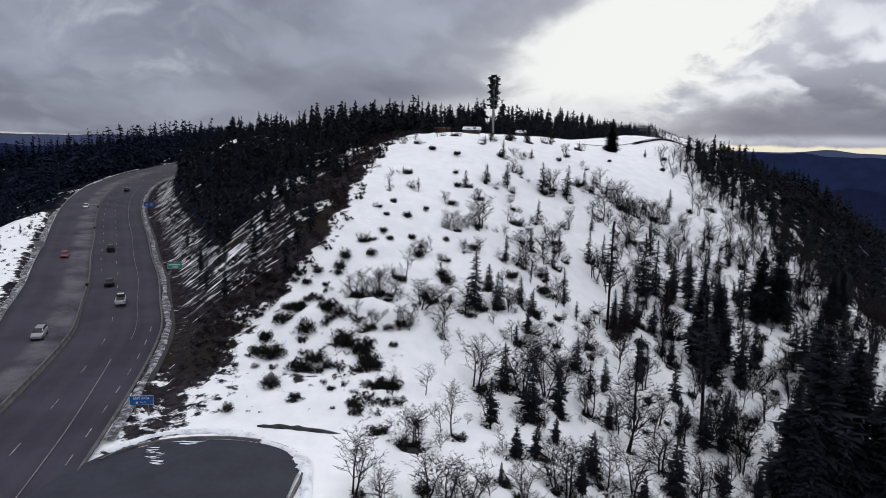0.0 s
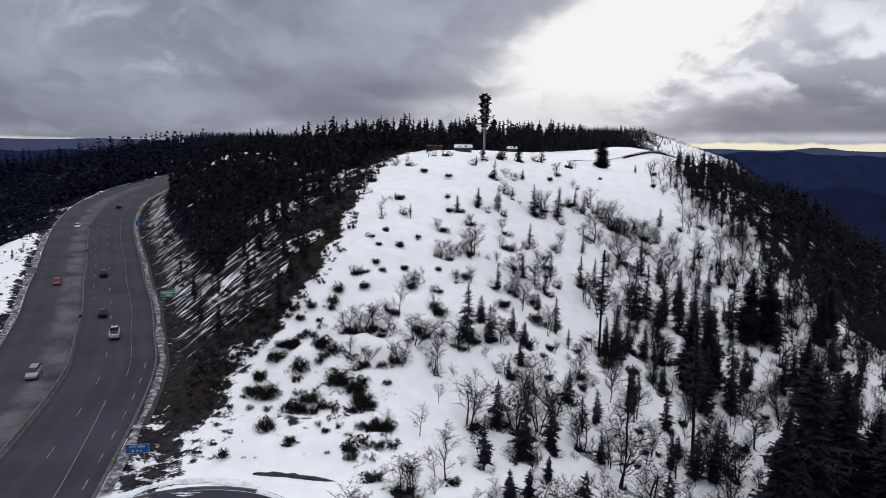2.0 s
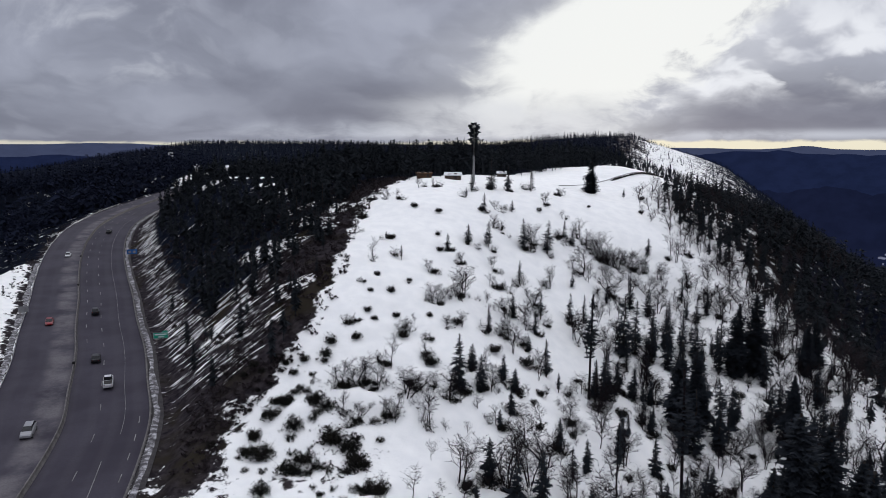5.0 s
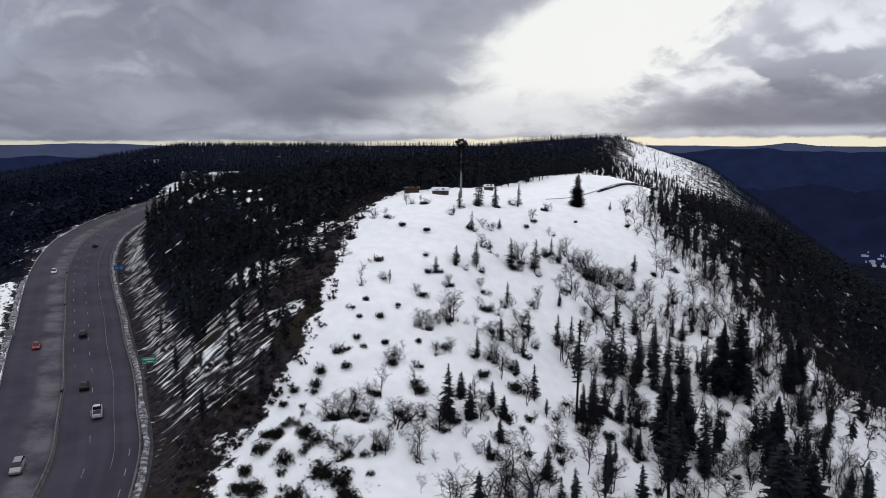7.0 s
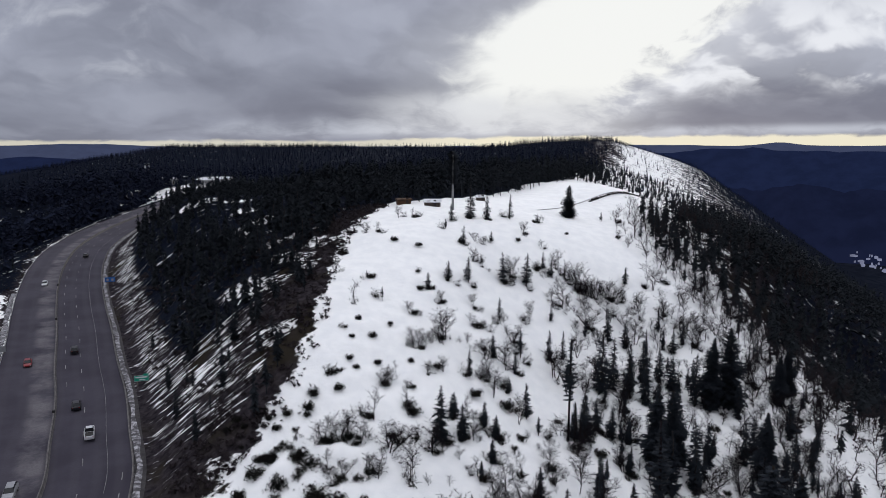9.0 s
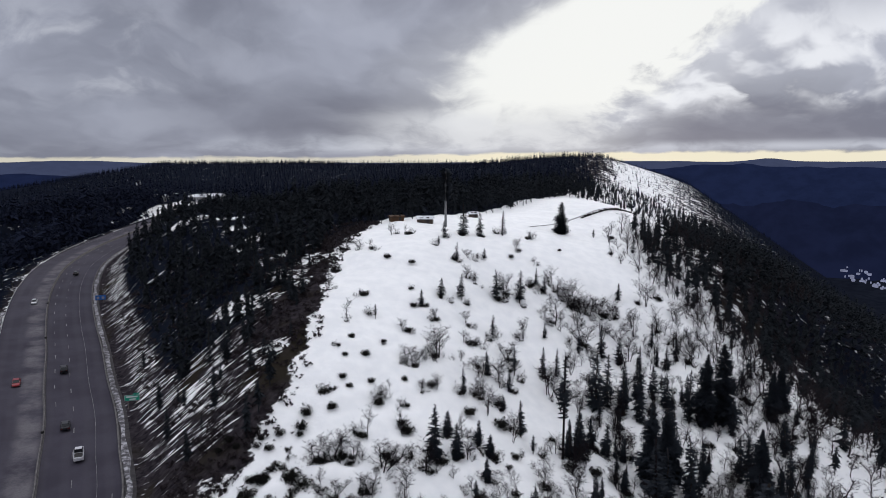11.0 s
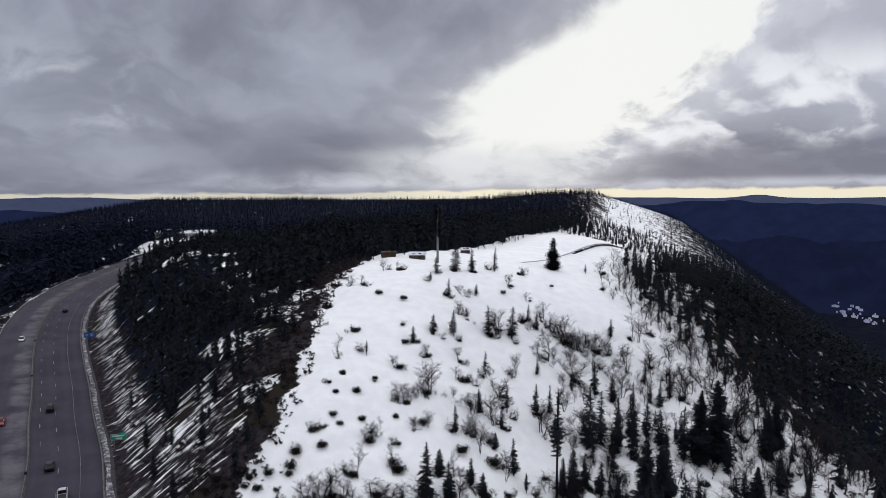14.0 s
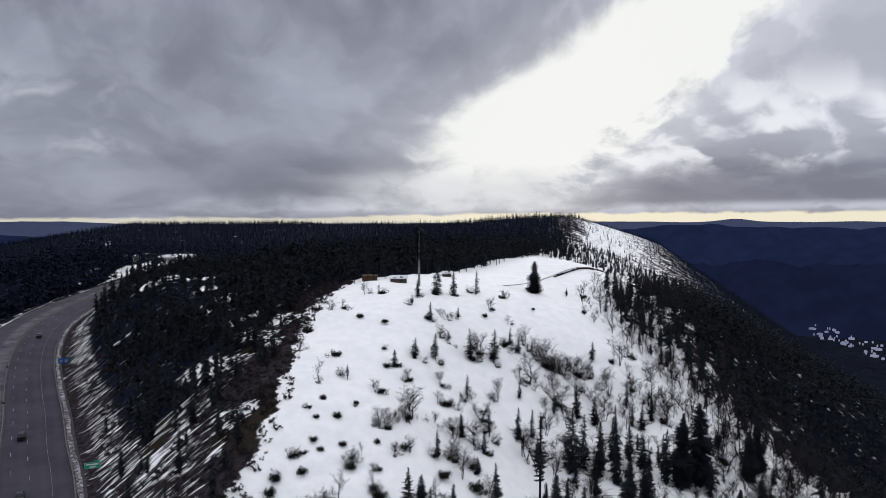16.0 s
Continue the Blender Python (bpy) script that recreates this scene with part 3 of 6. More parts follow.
SHRUB_UPPER = [(2.0, 188.9, 2.0), (-4.5, 191.6, 1.8), (31.6, 205.9, 2.0), (1.4, 173.6, 1.1), (2.0, 165.7, 1.9), (-11.5, 147.7, 1.7), (-12.4, 141.3, 1.4), (-13.9, 143.9, 0.9), (-8.3, 142.6, 2.1), (-4.8, 148.5, 1.4), (-12.5, 134.6, 1.7), (-14.1, 130.9, 1.5), (-13.8, 126.4, 2.1), (-18.1, 124.2, 2.4), (-18.7, 121.2, 2.6), (-7.0, 135.0, 1.8), (-0.6, 138.1, 1.6), (-0.1, 131.1, 1.3), (-21.9, 114.5, 1.5), (-23.8, 112.0, 2.8), (-19.6, 112.0, 2.6), (15.7, 152.9, 1.8), (12.4, 136.3, 2.9), (18.8, 137.2, 3.2), (-0.2, 124.4, 2.5), (-4.0, 118.0, 1.9), (-9.7, 116.6, 1.3), (-15.4, 115.4, 1.9), (49.5, 221.3, 1.4), (74.7, 248.8, 2.0), (69.1, 231.0, 1.9), (76.8, 206.9, 1.7)]
SHRUB_LOW = [(-11.0, 132.5, 1.5), (-23.6, 111.7, 2.5), (-25.8, 109.3, 3.0), (-21.9, 107.4, 3.8), (-19.5, 112.6, 2.4), (-19.1, 109.0, 1.9), (-17.3, 111.1, 3.0), (-25.7, 102.4, 3.8), (-21.3, 99.5, 3.1), (-19.1, 101.6, 2.8), (-24.2, 94.9, 3.1), (-18.2, 99.0, 1.6), (-15.6, 105.5, 3.7), (-12.8, 103.9, 3.4), (-11.2, 100.7, 3.6), (-9.8, 95.0, 2.6), (-8.3, 90.7, 2.2), (-10.6, 91.9, 1.5), (-11.7, 90.0, 0.9), (-12.5, 93.6, 0.9), (-15.9, 94.7, 1.2), (-20.2, 92.2, 1.5), (-8.0, 83.5, 1.8), (-7.9, 95.3, 3.1), (-27.6, 105.9, 2.6), (-28.1, 102.9, 2.3)]


def make_ground():
    xs = growing(-4300, 4300, -150, 125, 1.7)
    ys = growing(-700, 4300, 56, 285, 1.7)
    X, Y = np.meshgrid(xs, ys)
    Z = land(X, Y)
    side, ny = road_frame(X, Y)
    near = (np.abs(X) < 320) & (Y > 0) & (Y < 600)
    bumpy = np.where((side > RIGHT + 6) | (side < LEFT - 3), 1.0, 0.0) * near
    Z = Z + bumpy * (0.55 * hash_noise(X, Y, 0.09) + 0.28 * hash_noise(X, Y, 0.27))
    lot = (X < -11) & (Y < 84)
    Z = Z - np.where(lot & (side > RIGHT), 0.55 * hash_noise(X, Y, 0.09) + 0.28 * hash_noise(X, Y, 0.27) + 0.25 * (1 - smooth01(X, -16, -12)) * (1 - smooth01(Y, 78, 82)), 0) * near
    # hollows melted round the trunks, with a soft rim
    for x, y, h in FIR_SLOPE + FIR_RIGHT + FIR_LOW + BARE_UPPER + BARE_MIDDLE + BARE_BROW + BARE_LOW + SHRUB_UPPER + SHRUB_LOW:
        i0, i1 = np.searchsorted(ys, (y - 7, y + 7))
        j0, j1 = np.searchsorted(xs, (x - 7, x + 7))
        d = np.hypot(X[i0:i1, j0:j1] - x, Y[i0:i1, j0:j1] - y)
        Z[i0:i1, j0:j1] += -0.55 * np.exp(-(d / 1.5) ** 2) + 0.28 * np.exp(-((d - 3.0) / 1.4) ** 2)
    C, S, D = snow_cover(X, Y, Z, side)
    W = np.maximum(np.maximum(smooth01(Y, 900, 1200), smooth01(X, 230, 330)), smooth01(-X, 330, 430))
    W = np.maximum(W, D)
    C = np.where((Y > 1300) | (X > 420) | (X < -500), 0.0, C)
    n, k = len(ys), len(xs)
    verts = np.stack([X, Y, Z], -1).reshape(-1, 3)
    idx = np.arange(n * k).reshape(n, k)
    faces = np.stack([idx[:-1, :-1], idx[:-1, 1:], idx[1:, 1:], idx[1:, :-1]], -1).reshape(-1, 4)
    me = mesh_of("ground", verts, faces.tolist(), [M_GROUND], smooth=True)
    att = me.attributes.new("snow", "FLOAT", "POINT")
    att.data.foreach_set("value", C.ravel().astype(np.float32))
    att = me.attributes.new("streak", "FLOAT", "POINT")
    att.data.foreach_set("value", S.ravel().astype(np.float32))
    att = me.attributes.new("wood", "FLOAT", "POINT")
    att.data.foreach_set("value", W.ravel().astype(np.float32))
    return tagged(new("ground", me), "snow-covered mountain spur with bare streaked bank", "ground", kind="structure")


make_ground()


def ribbon(name, a, b, lift, mat, line=None, cross=6, gate=None):
    """A strip along the highway between the offsets a and b from the median, lift above the road."""
    line = ROAD if line is None else line
    tang = np.gradient(line, axis=0)
    tang /= np.linalg.norm(tang, axis=1)[:, None]
    offs = np.linspace(a, b, cross + 1)
    verts, acr = [], []
    for (px, py), (tx, ty) in zip(line, tang):
        for o in offs:
            verts.append((px + ty * o, py - tx * o, float(road_height(py)) + lift))
            acr.append(o)
    w = cross + 1
    faces = [(i * w + j, i * w + j + 1, (i + 1) * w + j + 1, (i + 1) * w + j) for i in range(len(line) - 1) for j in range(cross)]
    me = mesh_of(name, verts, faces, [mat], smooth=True)
    att = me.attributes.new("across", "FLOAT", "POINT")
    att.data.foreach_set("value", np.array(acr, np.float32))
    return new(name, me)


road = tagged(ribbon("road", LEFT - 1.5, RIGHT + 1.0, 0.0, M_ROAD, cross=14), "worn grey asphalt highway curving round the spur", "road", kind="structure")


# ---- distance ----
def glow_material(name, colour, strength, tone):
    """A far mountain side that glows, with miles of haze put into its colour."""
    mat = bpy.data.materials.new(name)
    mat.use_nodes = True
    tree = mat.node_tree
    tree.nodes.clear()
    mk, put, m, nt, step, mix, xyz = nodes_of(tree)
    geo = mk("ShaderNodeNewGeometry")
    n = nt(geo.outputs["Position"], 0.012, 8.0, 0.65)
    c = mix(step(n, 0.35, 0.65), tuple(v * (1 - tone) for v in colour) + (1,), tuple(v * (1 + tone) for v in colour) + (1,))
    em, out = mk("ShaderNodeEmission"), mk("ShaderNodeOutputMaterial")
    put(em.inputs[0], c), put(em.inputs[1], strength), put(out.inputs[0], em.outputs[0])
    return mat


def mountain_range(name, label, radius, az0, az1, top, foot, mat, rough, seed):
    """A long range at a distance: its face leans back from the foot to the crest."""
    n, rows = 220, 7
    verts = []
    for i in range(n + 1):
        az = radians(az0 + (az1 - az0) * i / n)
        deg = math.degrees(az)
        crest = top(deg) + rough * (noise.fractal((deg * 0.35, seed, 0), 0.9, 2.0, 5) + 0.25 * noise.noise((deg * 6, seed, 1)))
        for j in range(rows):
            f = j / (rows - 1)
            r = radius * (0.86 + 0.14 * f) + 40 * noise.noise((deg * 0.8, f * 3, seed))
            verts.append((math.sin(az) * r, math.cos(az) * r, foot + (crest - foot) * f ** 0.8))
    faces = [(i * rows + j, (i + 1) * rows + j, (i + 1) * rows + j + 1, i * rows + j + 1) for i in range(n) for j in range(rows - 1)]
    return tagged(new(name, mesh_of(name, verts, faces, [mat], smooth=True)), label, "mountains", kind="structure")


def bumps(base, *hills):
    return lambda d: base + sum(h * math.exp(-((d - c) / w) ** 2) for c, w, h in hills)


# blue of the air in between, mixed into the three glow colours
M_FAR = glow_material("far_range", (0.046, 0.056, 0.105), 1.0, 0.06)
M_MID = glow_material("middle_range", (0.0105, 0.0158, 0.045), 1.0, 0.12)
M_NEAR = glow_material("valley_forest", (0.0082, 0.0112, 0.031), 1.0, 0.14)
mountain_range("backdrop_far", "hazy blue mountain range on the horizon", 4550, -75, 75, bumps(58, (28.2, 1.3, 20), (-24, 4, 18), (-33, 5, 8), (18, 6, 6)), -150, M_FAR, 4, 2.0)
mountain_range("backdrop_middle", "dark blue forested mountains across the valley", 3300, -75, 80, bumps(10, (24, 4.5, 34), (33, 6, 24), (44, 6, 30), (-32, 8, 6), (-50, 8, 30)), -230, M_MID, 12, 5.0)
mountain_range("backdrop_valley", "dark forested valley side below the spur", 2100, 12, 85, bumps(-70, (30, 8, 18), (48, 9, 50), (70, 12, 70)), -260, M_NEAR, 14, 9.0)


def valley_clearings():
    """Snowy fields and roofs in a gap of the forest across the valley."""
    r2 = random.Random(8)
    # snow made to glow, dulled and blued in its colour for the haze
    mat = glow_material("far_snow_glow", (0.17, 0.18, 0.26), 1.0, 0.35)
    for i in range(44):
        az = radians(33.4 + 4.4 * r2.random())
        el = radians(-7.35 - 0.27 * (math.degrees(az) - 32.5) + r2.uniform(-0.75, 0.25))
        d = 1500.0
        c = Vector((math.sin(az) * d, math.cos(az) * d, 58.5 + math.tan(el) * d))
        w, h = 1.2 + 6.5 * r2.random() ** 3, r2.uniform(0.5, 1.6)
        n = 9
        ring = [(c.x + math.cos(az) * w * math.cos(6.283 * k / n) * r2.uniform(0.6, 1.2), c.y - math.sin(az) * w * math.cos(6.283 * k / n), c.z + h * math.sin(6.283 * k / n) * r2.uniform(0.5, 1.2)) for k in range(n)]
        back = [(x + math.sin(az) * 20, y + math.cos(az) * 20, z) for x, y, z in ring]
        f = [tuple(range(n))] + [(k, (k + 1) % n, n + (k + 1) % n, n + k) for k in range(n)]
        tagged(new("far_clearing", mesh_of("far_clearing", ring + back, f, [mat])), "snowy clearing in the forest across the valley", "clearing", kind="structure")


valley_clearings()


# ---- the highway ----
def polyline_strip(line, width, lift):
    """A flat ribbon along a line in plan that lies on the road."""
    line = np.asarray(line, float)
    tang = np.gradient(line, axis=0)
    tang /= np.linalg.norm(tang, axis=1)[:, None]
    verts = []
    for (px, py), (tx, ty) in zip(line, tang):
        z = float(road_height(py)) + lift
        verts += [(px - ty * width / 2, py + tx * width / 2, z), (px + ty * width / 2, py - tx * width / 2, z)]
    return verts, [(2 * i, 2 * i + 1, 2 * i + 3, 2 * i + 2) for i in range(len(line) - 1)]


FINE = spline(MEDIAN, 0.6)
FTAN = np.gradient(FINE, axis=0)
FTAN /= np.linalg.norm(FTAN, axis=1)[:, None]


def offset_line(off, lo=0, hi=None):
    o = off if np.ndim(off) else np.full(len(FINE), off)
    line = np.stack([FINE[:, 0] + FTAN[:, 1] * o, FINE[:, 1] - FTAN[:, 0] * o], 1)
    return line[lo:hi]


def lane_lines():
    y = FINE[:, 1]
    # solid edge line, dashes between lanes, dashed exit lane near the rest area
    for name, off, width in (("edge_line", 9.8, 0.07), ("shoulder_line", LEFT + 0.9, 0.10)):
        v, f = polyline_strip(offset_line(off, int(np.argmin(np.abs(y - 112))) if name == "edge_line" else 0), width, 0.012)
        part(name, mesh_of(name, v, f, [M_PAINT]), road)
    for off, first in ((5.7, 6), (2.3, 14), (-4.5, 3), (-7.9, 10)):
        i = first
        while i + 6 < len(FINE):
            if off != 2.3 or FINE[i, 1] > 150:
                v, f = polyline_strip(offset_line(off, i, i + 6), 0.15, 0.012)
                part("lane_dash", mesh_of("lane_dash", v, f, [M_PAINT]), road)
            i += 21
    near = int(np.argmin(np.abs(FINE[:, 1] - 104)))
    v, f = polyline_strip(offset_line(np.interp(FINE[:, 1], [60, 78, 99, 104], [10.0, 9.6, 8.7, 8.5]), 0, near), 0.15, 0.016)
    part("gore_line", mesh_of("gore_line", v, f, [M_LINE]), road)
    i = 30
    while FINE[i, 1] < 118:
        v, f = polyline_strip(offset_line(12.3, i, i + 5), 0.15, 0.012)
        part("exit_dash", mesh_of("exit_dash", v, f, [M_PAINT]), road)
        i += 11


lane_lines()


def swept(name, profile, off, mat, lo=0, hi=None, stride=4, zoff=0.0):
    """A closed cross-section carried along the highway at an offset from the median."""
    line, tan = offset_line(off, lo, hi)[::stride], FTAN[lo:hi][::stride]
    n = len(profile)
    verts = []
    for (px, py), (tx, ty) in zip(line, tan):
        z = float(road_height(py)) + zoff
        verts += [(px + ty * a, py - tx * a, z + b) for a, b in profile]
    faces = [(i * n + j, i * n + (j + 1) % n, (i + 1) * n + (j + 1) % n, (i + 1) * n + j) for i in range(len(line) - 1) for j in range(n)]
    faces += [tuple(range(n))[::-1], tuple((len(line) - 1) * n + j for j in range(n))]
    return mesh_of(name, verts, faces, [mat])


barrier = tagged(new("median_barrier", swept("median_barrier", [(-0.32, 0), (-0.30, 0.10), (-0.15, 0.36), (-0.10, 0.85), (0.10, 0.85), (0.15, 0.36), (0.30, 0.10), (0.32, 0)], 0.0, M_CONCRETE)), "grey concrete median barrier stained by road salt", "barrier", kind="structure")
curb = tagged(new("curb", swept("curb", [(-0.2, 0), (-0.15, 0.14), (0.05, 0.17), (0.2, 0.0)], RIGHT + 0.8, M_CONCRETE)), "low asphalt curb at the highway shoulder", "curb", kind="structure")


def snow_berm(name, off, w, h, seed, lo_y, hi_y, label):
    """Ploughed snow beside the road: an uneven low ridge."""
    sel = [i for i in range(0, len(FINE), 1) if lo_y < FINE[i, 1] < hi_y]
    verts, k = [], 7
    for i in sel:
        a = noise.noise((i * 0.11, seed, 0)), noise.noise((i * 0.37, seed, 4)), noise.noise((i * 0.05, seed, 7))
        hh = max(0.03, h * (0.75 + 0.5 * a[0] + 0.4 * a[1]))
        ww = w * (0.8 + 0.5 * a[2] + 0.15 * a[1])
        p, t = FINE[i], FTAN[i]
        z = float(road_height(p[1]))
        for j in range(k):
            u = j / (k - 1) * 2 - 1
            o = off + u * ww + 0.3 * a[0]
            verts.append((p[0] + t[1] * o, p[1] - t[0] * o, z - 0.06 + (hh + 0.08) * max(0, 1 - u * u) * (1 + 0.2 * noise.noise((i * 0.3, j * 0.9, seed)))))
    n = len(sel)
    faces = [(i * k + j, i * k + j + 1, (i + 1) * k + j + 1, (i + 1) * k + j) for i in range(n - 1) for j in range(k - 1)]
    return tagged(new(name, mesh_of(name, verts, faces, [M_SNOW], smooth=True)), label, "snow bank", kind="structure")


M_GRAVEL = material("wet_gravel", two_tone(col(0.030, 0.028, 0.030), col(0.062, 0.057, 0.058), 0.9), 0.8, spec=0.1, bump=soft_bump(3.0, 0.03))
tagged(ribbon("shoulder", RIGHT + 1.0, RIGHT + 3.0, -0.05, M_GRAVEL, cross=5, line=ROAD[(ROAD[:, 1] > 92)]), "wet dark gravel shoulder below the bank", "shoulder", kind="structure")
snow_berm("snow_berm_right", RIGHT + 1.75, 0.75, 0.10, 1.0, 76, 420, "narrow berm of ploughed snow behind the curb")
snow_berm("snow_berm_left", LEFT - 2.4, 0.9, 0.14, 6.0, 40, 250, "dirty ploughed snow along the outer shoulder")
rail_beam = swept("guard_rail", [(-0.03, 0.45), (-0.05, 0.58), (-0.03, 0.72), (0.03, 0.72), (0.01, 0.58), (0.03, 0.45)], LEFT - 1.3, M_METAL, 60, 620)
rail = tagged(new("guard_rail", None), "galvanised steel guard rail beside the outer lane", "guard rail", kind="structure")
part("beam", rail_beam, rail)


def box(cx, cy, cz, sx, sy, sz, bevel=0.0):
    bm = bmesh.new()
    bmesh.ops.create_cube(bm, size=1.0, matrix=Matrix.Translation((cx, cy, cz)) @ Matrix.Diagonal((sx, sy, sz, 1)))
    if bevel:
        bmesh.ops.bevel(bm, geom=bm.edges[:], offset=bevel, segments=2, affect="EDGES")
    return bm


def bm_mesh(name, bm, mat, smooth=False):
    me = bpy.data.meshes.new(name)
    bm.to_mesh(me)
    bm.free()
    me.materials.append(mat)
    if smooth:
        me.polygons.foreach_set("use_smooth", [True] * len(me.polygons))
    return me


post_me = bm_mesh("rail_post", box(0, 0, 0.2, 0.12, 0.15, 0.95, 0.01), M_RUST)
for i in range(64, 620, 7):
    q = offset_line(LEFT - 1.45)[i]
    part("rail_post", post_me, rail, m=pose(q[0], q[1], float(road_height(q[1])), 0, 0, math.degrees(math.atan2(FTAN[i, 1], FTAN[i, 0]))))


# rest-area lot, its rounded end and kerb
def lot_outline(grow=0.0):
    pts = []
    for i in range(41):
        a = radians(180 * i / 40)
        pts.append((-26.3 + math.cos(a) * (10.6 + grow), 70.5 + math.sin(a) ** 0.75 * (9.4 + grow)))
    return pts


def make_lot():
    ring = [(-15.2, 20)] + lot_outline()[:36] + [(-37.0, 76.2), (-39.2, 71.5), (-41.5, 60), (-38, 20)]
    me = mesh_of("rest_area_lot", [(x, y, -0.36) for x, y in ring], [tuple(range(len(ring)))], [M_LOT])
    tagged(new("rest_area_lot", me), "dark wet asphalt turning area of the rest stop", "lot", kind="structure")
    line = [(-15.4, 40), (-15.4, 62)] + lot_outline(0.6)[:38]
    prof = [(-0.12, -0.5), (-0.12, 0.13), (0.12, 0.13), (0.12, -0.5)]
    verts = []
    for i, (x, y) in enumerate(line):
        a, b = line[max(i - 1, 0)], line[min(i + 1, len(line) - 1)]
        d = Vector((b[0] - a[0], b[1] - a[1])).normalized()
        verts += [(x + d.y * p, y - d.x * p, -0.36 + q) for p, q in prof]
    faces = [(i * 4 + j, i * 4 + (j + 1) % 4, i * 4 + 4 + (j + 1) % 4, i * 4 + 4 + j) for i in range(len(line) - 1) for j in range(4)]
    tagged(new("lot_kerb", mesh_of("lot_kerb", verts, faces, [M_CONCRETE])), "pale concrete kerb round the turning area", "kerb", kind="structure")


make_lot()


def lot_snow():
    """Snow pushed off the turning area, ragged on both sides."""
    line = spline([(-37.4, 75.8), (-36.2, 78.0), (-33.5, 80.6), (-29, 82.0), (-24, 81.2), (-19.5, 78.8), (-16.2, 74.5), (-14.3, 69), (-13.8, 62), (-13.8, 50)], 0.35)
    tang = np.gradient(line, axis=0)
    tang /= np.linalg.norm(tang, axis=1)[:, None]
    verts, k = [], 6
    for i, ((px, py), (tx, ty)) in enumerate(zip(line, tang)):
        a, b = noise.noise((i * 0.08, 3.0, 0)), noise.noise((i * 0.5, 5.0, 0))
        c, d = noise.noise((i * 0.06, 8.0, 0)), noise.noise((i * 0.6, 9.0, 0))
        inner, outer = 0.35 + 0.9 * max(a, -0.2) + 0.5 * b, 0.9 + 0.9 * c + 0.5 * d
        inner, outer = max(inner, 0.08), max(outer, 0.1)
        for j in range(k):
            u = j / (k - 1)
            o = inner * (1 - u) - outer * u
            h = 0.28 * math.sin(math.pi * u) * (1 + 0.4 * noise.noise((i * 0.3, j, 2.0)))
            verts.append((px + ty * o, py - tx * o, -0.40 + max(0, h)))
    faces = [(i * k + j, i * k + j + 1, (i + 1) * k + j + 1, (i + 1) * k + j) for i in range(len(line) - 1) for j in range(k - 1)]
    tagged(new("lot_snow", mesh_of("lot_snow", verts, faces, [M_SNOWBANK], smooth=True)), "ragged snow pushed to the rim of the turning area", "snow bank", kind="structure")


M_SNOWBANK = material("trodden_snow", two_tone(col(0.45, 0.45, 0.47), col(0.84, 0.85, 0.87), 0.8, 0.3, 0.55), 0.85, spec=0.05, bump=soft_bump(2.0, 0.08))
lot_snow()


def ledge(name, pts, w, h, mat, label):
    """A low uneven edge of stone or earth that follows a line in plan."""
    line = spline(pts, 0.4)
    tang = np.gradient(line, axis=0)
    tang /= np.linalg.norm(tang, axis=1)[:, None]
    verts = []
    for i, ((px, py), (tx, ty)) in enumerate(zip(line, tang)):
        e = min(1.0, 4.0 * min(i, len(line) - 1 - i) / len(line) + 0.15)
        k = e * (0.8 + 0.5 * noise.noise((i * 0.35, 1.0, 4.0)))
        z = height(px, py)
        for o, up in ((-w, -0.3), (-w * 0.7, h * 0.8), (0, h), (w * 0.7, h * 0.7), (w, -0.3)):
            verts.append((px + ty * o * k, py - tx * o * k, z + (up * k if up > 0 else up)))
    faces = [(i * 5 + j, i * 5 + j + 1, (i + 1) * 5 + j + 1, (i + 1) * 5 + j) for i in range(len(line) - 1) for j in range(4)]
    tagged(new(name, mesh_of(name, verts, faces, [mat], smooth=True)), label, "ledge", kind="structure")


def snow_slivers():
    """Thin ridges of snow that the plough left in arcs on the turning area."""
    r2 = random.Random(5)
    for i in range(22):
        cx, cy, far = (-33.0 + 0.16 * i + r2.uniform(-0.5, 0.5), 77.0 - 0.28 * i + r2.uniform(-0.6, 0.6), 0.5) if i < 15 else (-29.6 + r2.uniform(-1, 1), 78.9 + r2.uniform(-0.8, 0.3), 1.0)
        L, w, a = r2.uniform(0.3, 0.8) * (0.6 + far), r2.uniform(0.04, 0.11), r2.uniform(-0.25, 0.15)
        v, k = [], 6
        for j in range(k + 1):
            u = j / k * 2 - 1
            q = (cx + math.cos(a) * u * L, cy + math.sin(a) * u * L + 0.1 * u * u)
            ww = w * (1 - u * u) * r2.uniform(0.6, 1.2) + 0.01
            v += [(q[0], q[1] - ww, -0.355), (q[0], q[1], -0.33), (q[0], q[1] + ww, -0.355)]
        f = [(3 * j + m, 3 * j + m + 3, 3 * j + m + 4, 3 * j + m + 1) for j in range(k) for m in (0, 1)]
        tagged(new("snow_sliver", mesh_of("snow_sliver", v, f, [M_SNOWBANK])), "thin ridge of ploughed snow on wet asphalt", "snow", "snow left on the turning area")


snow_slivers()
M_ROCK = material("wet_dark_rock", two_tone(col(0.022, 0.020, 0.022), col(0.060, 0.055, 0.056), 1.2), 0.7, spec=0.2, bump=soft_bump(2.5, 0.06))
ledge("retaining_edge", [(-23.2, 84.4), (-20, 84.0), (-16.5, 83.2), (-12.4, 82.6)], 0.45, 0.45, M_ROCK, "dark wet retaining edge sticking out of the snow")
ledge("ditch_edge", [(-8.5, 79.0), (-6.5, 80.6), (-4.0, 80.0), (-2.2, 77.5), (-1.6, 75.2)], 0.8, 0.5, M_ROCK, "dark rocky edge of the ditch below the trees")


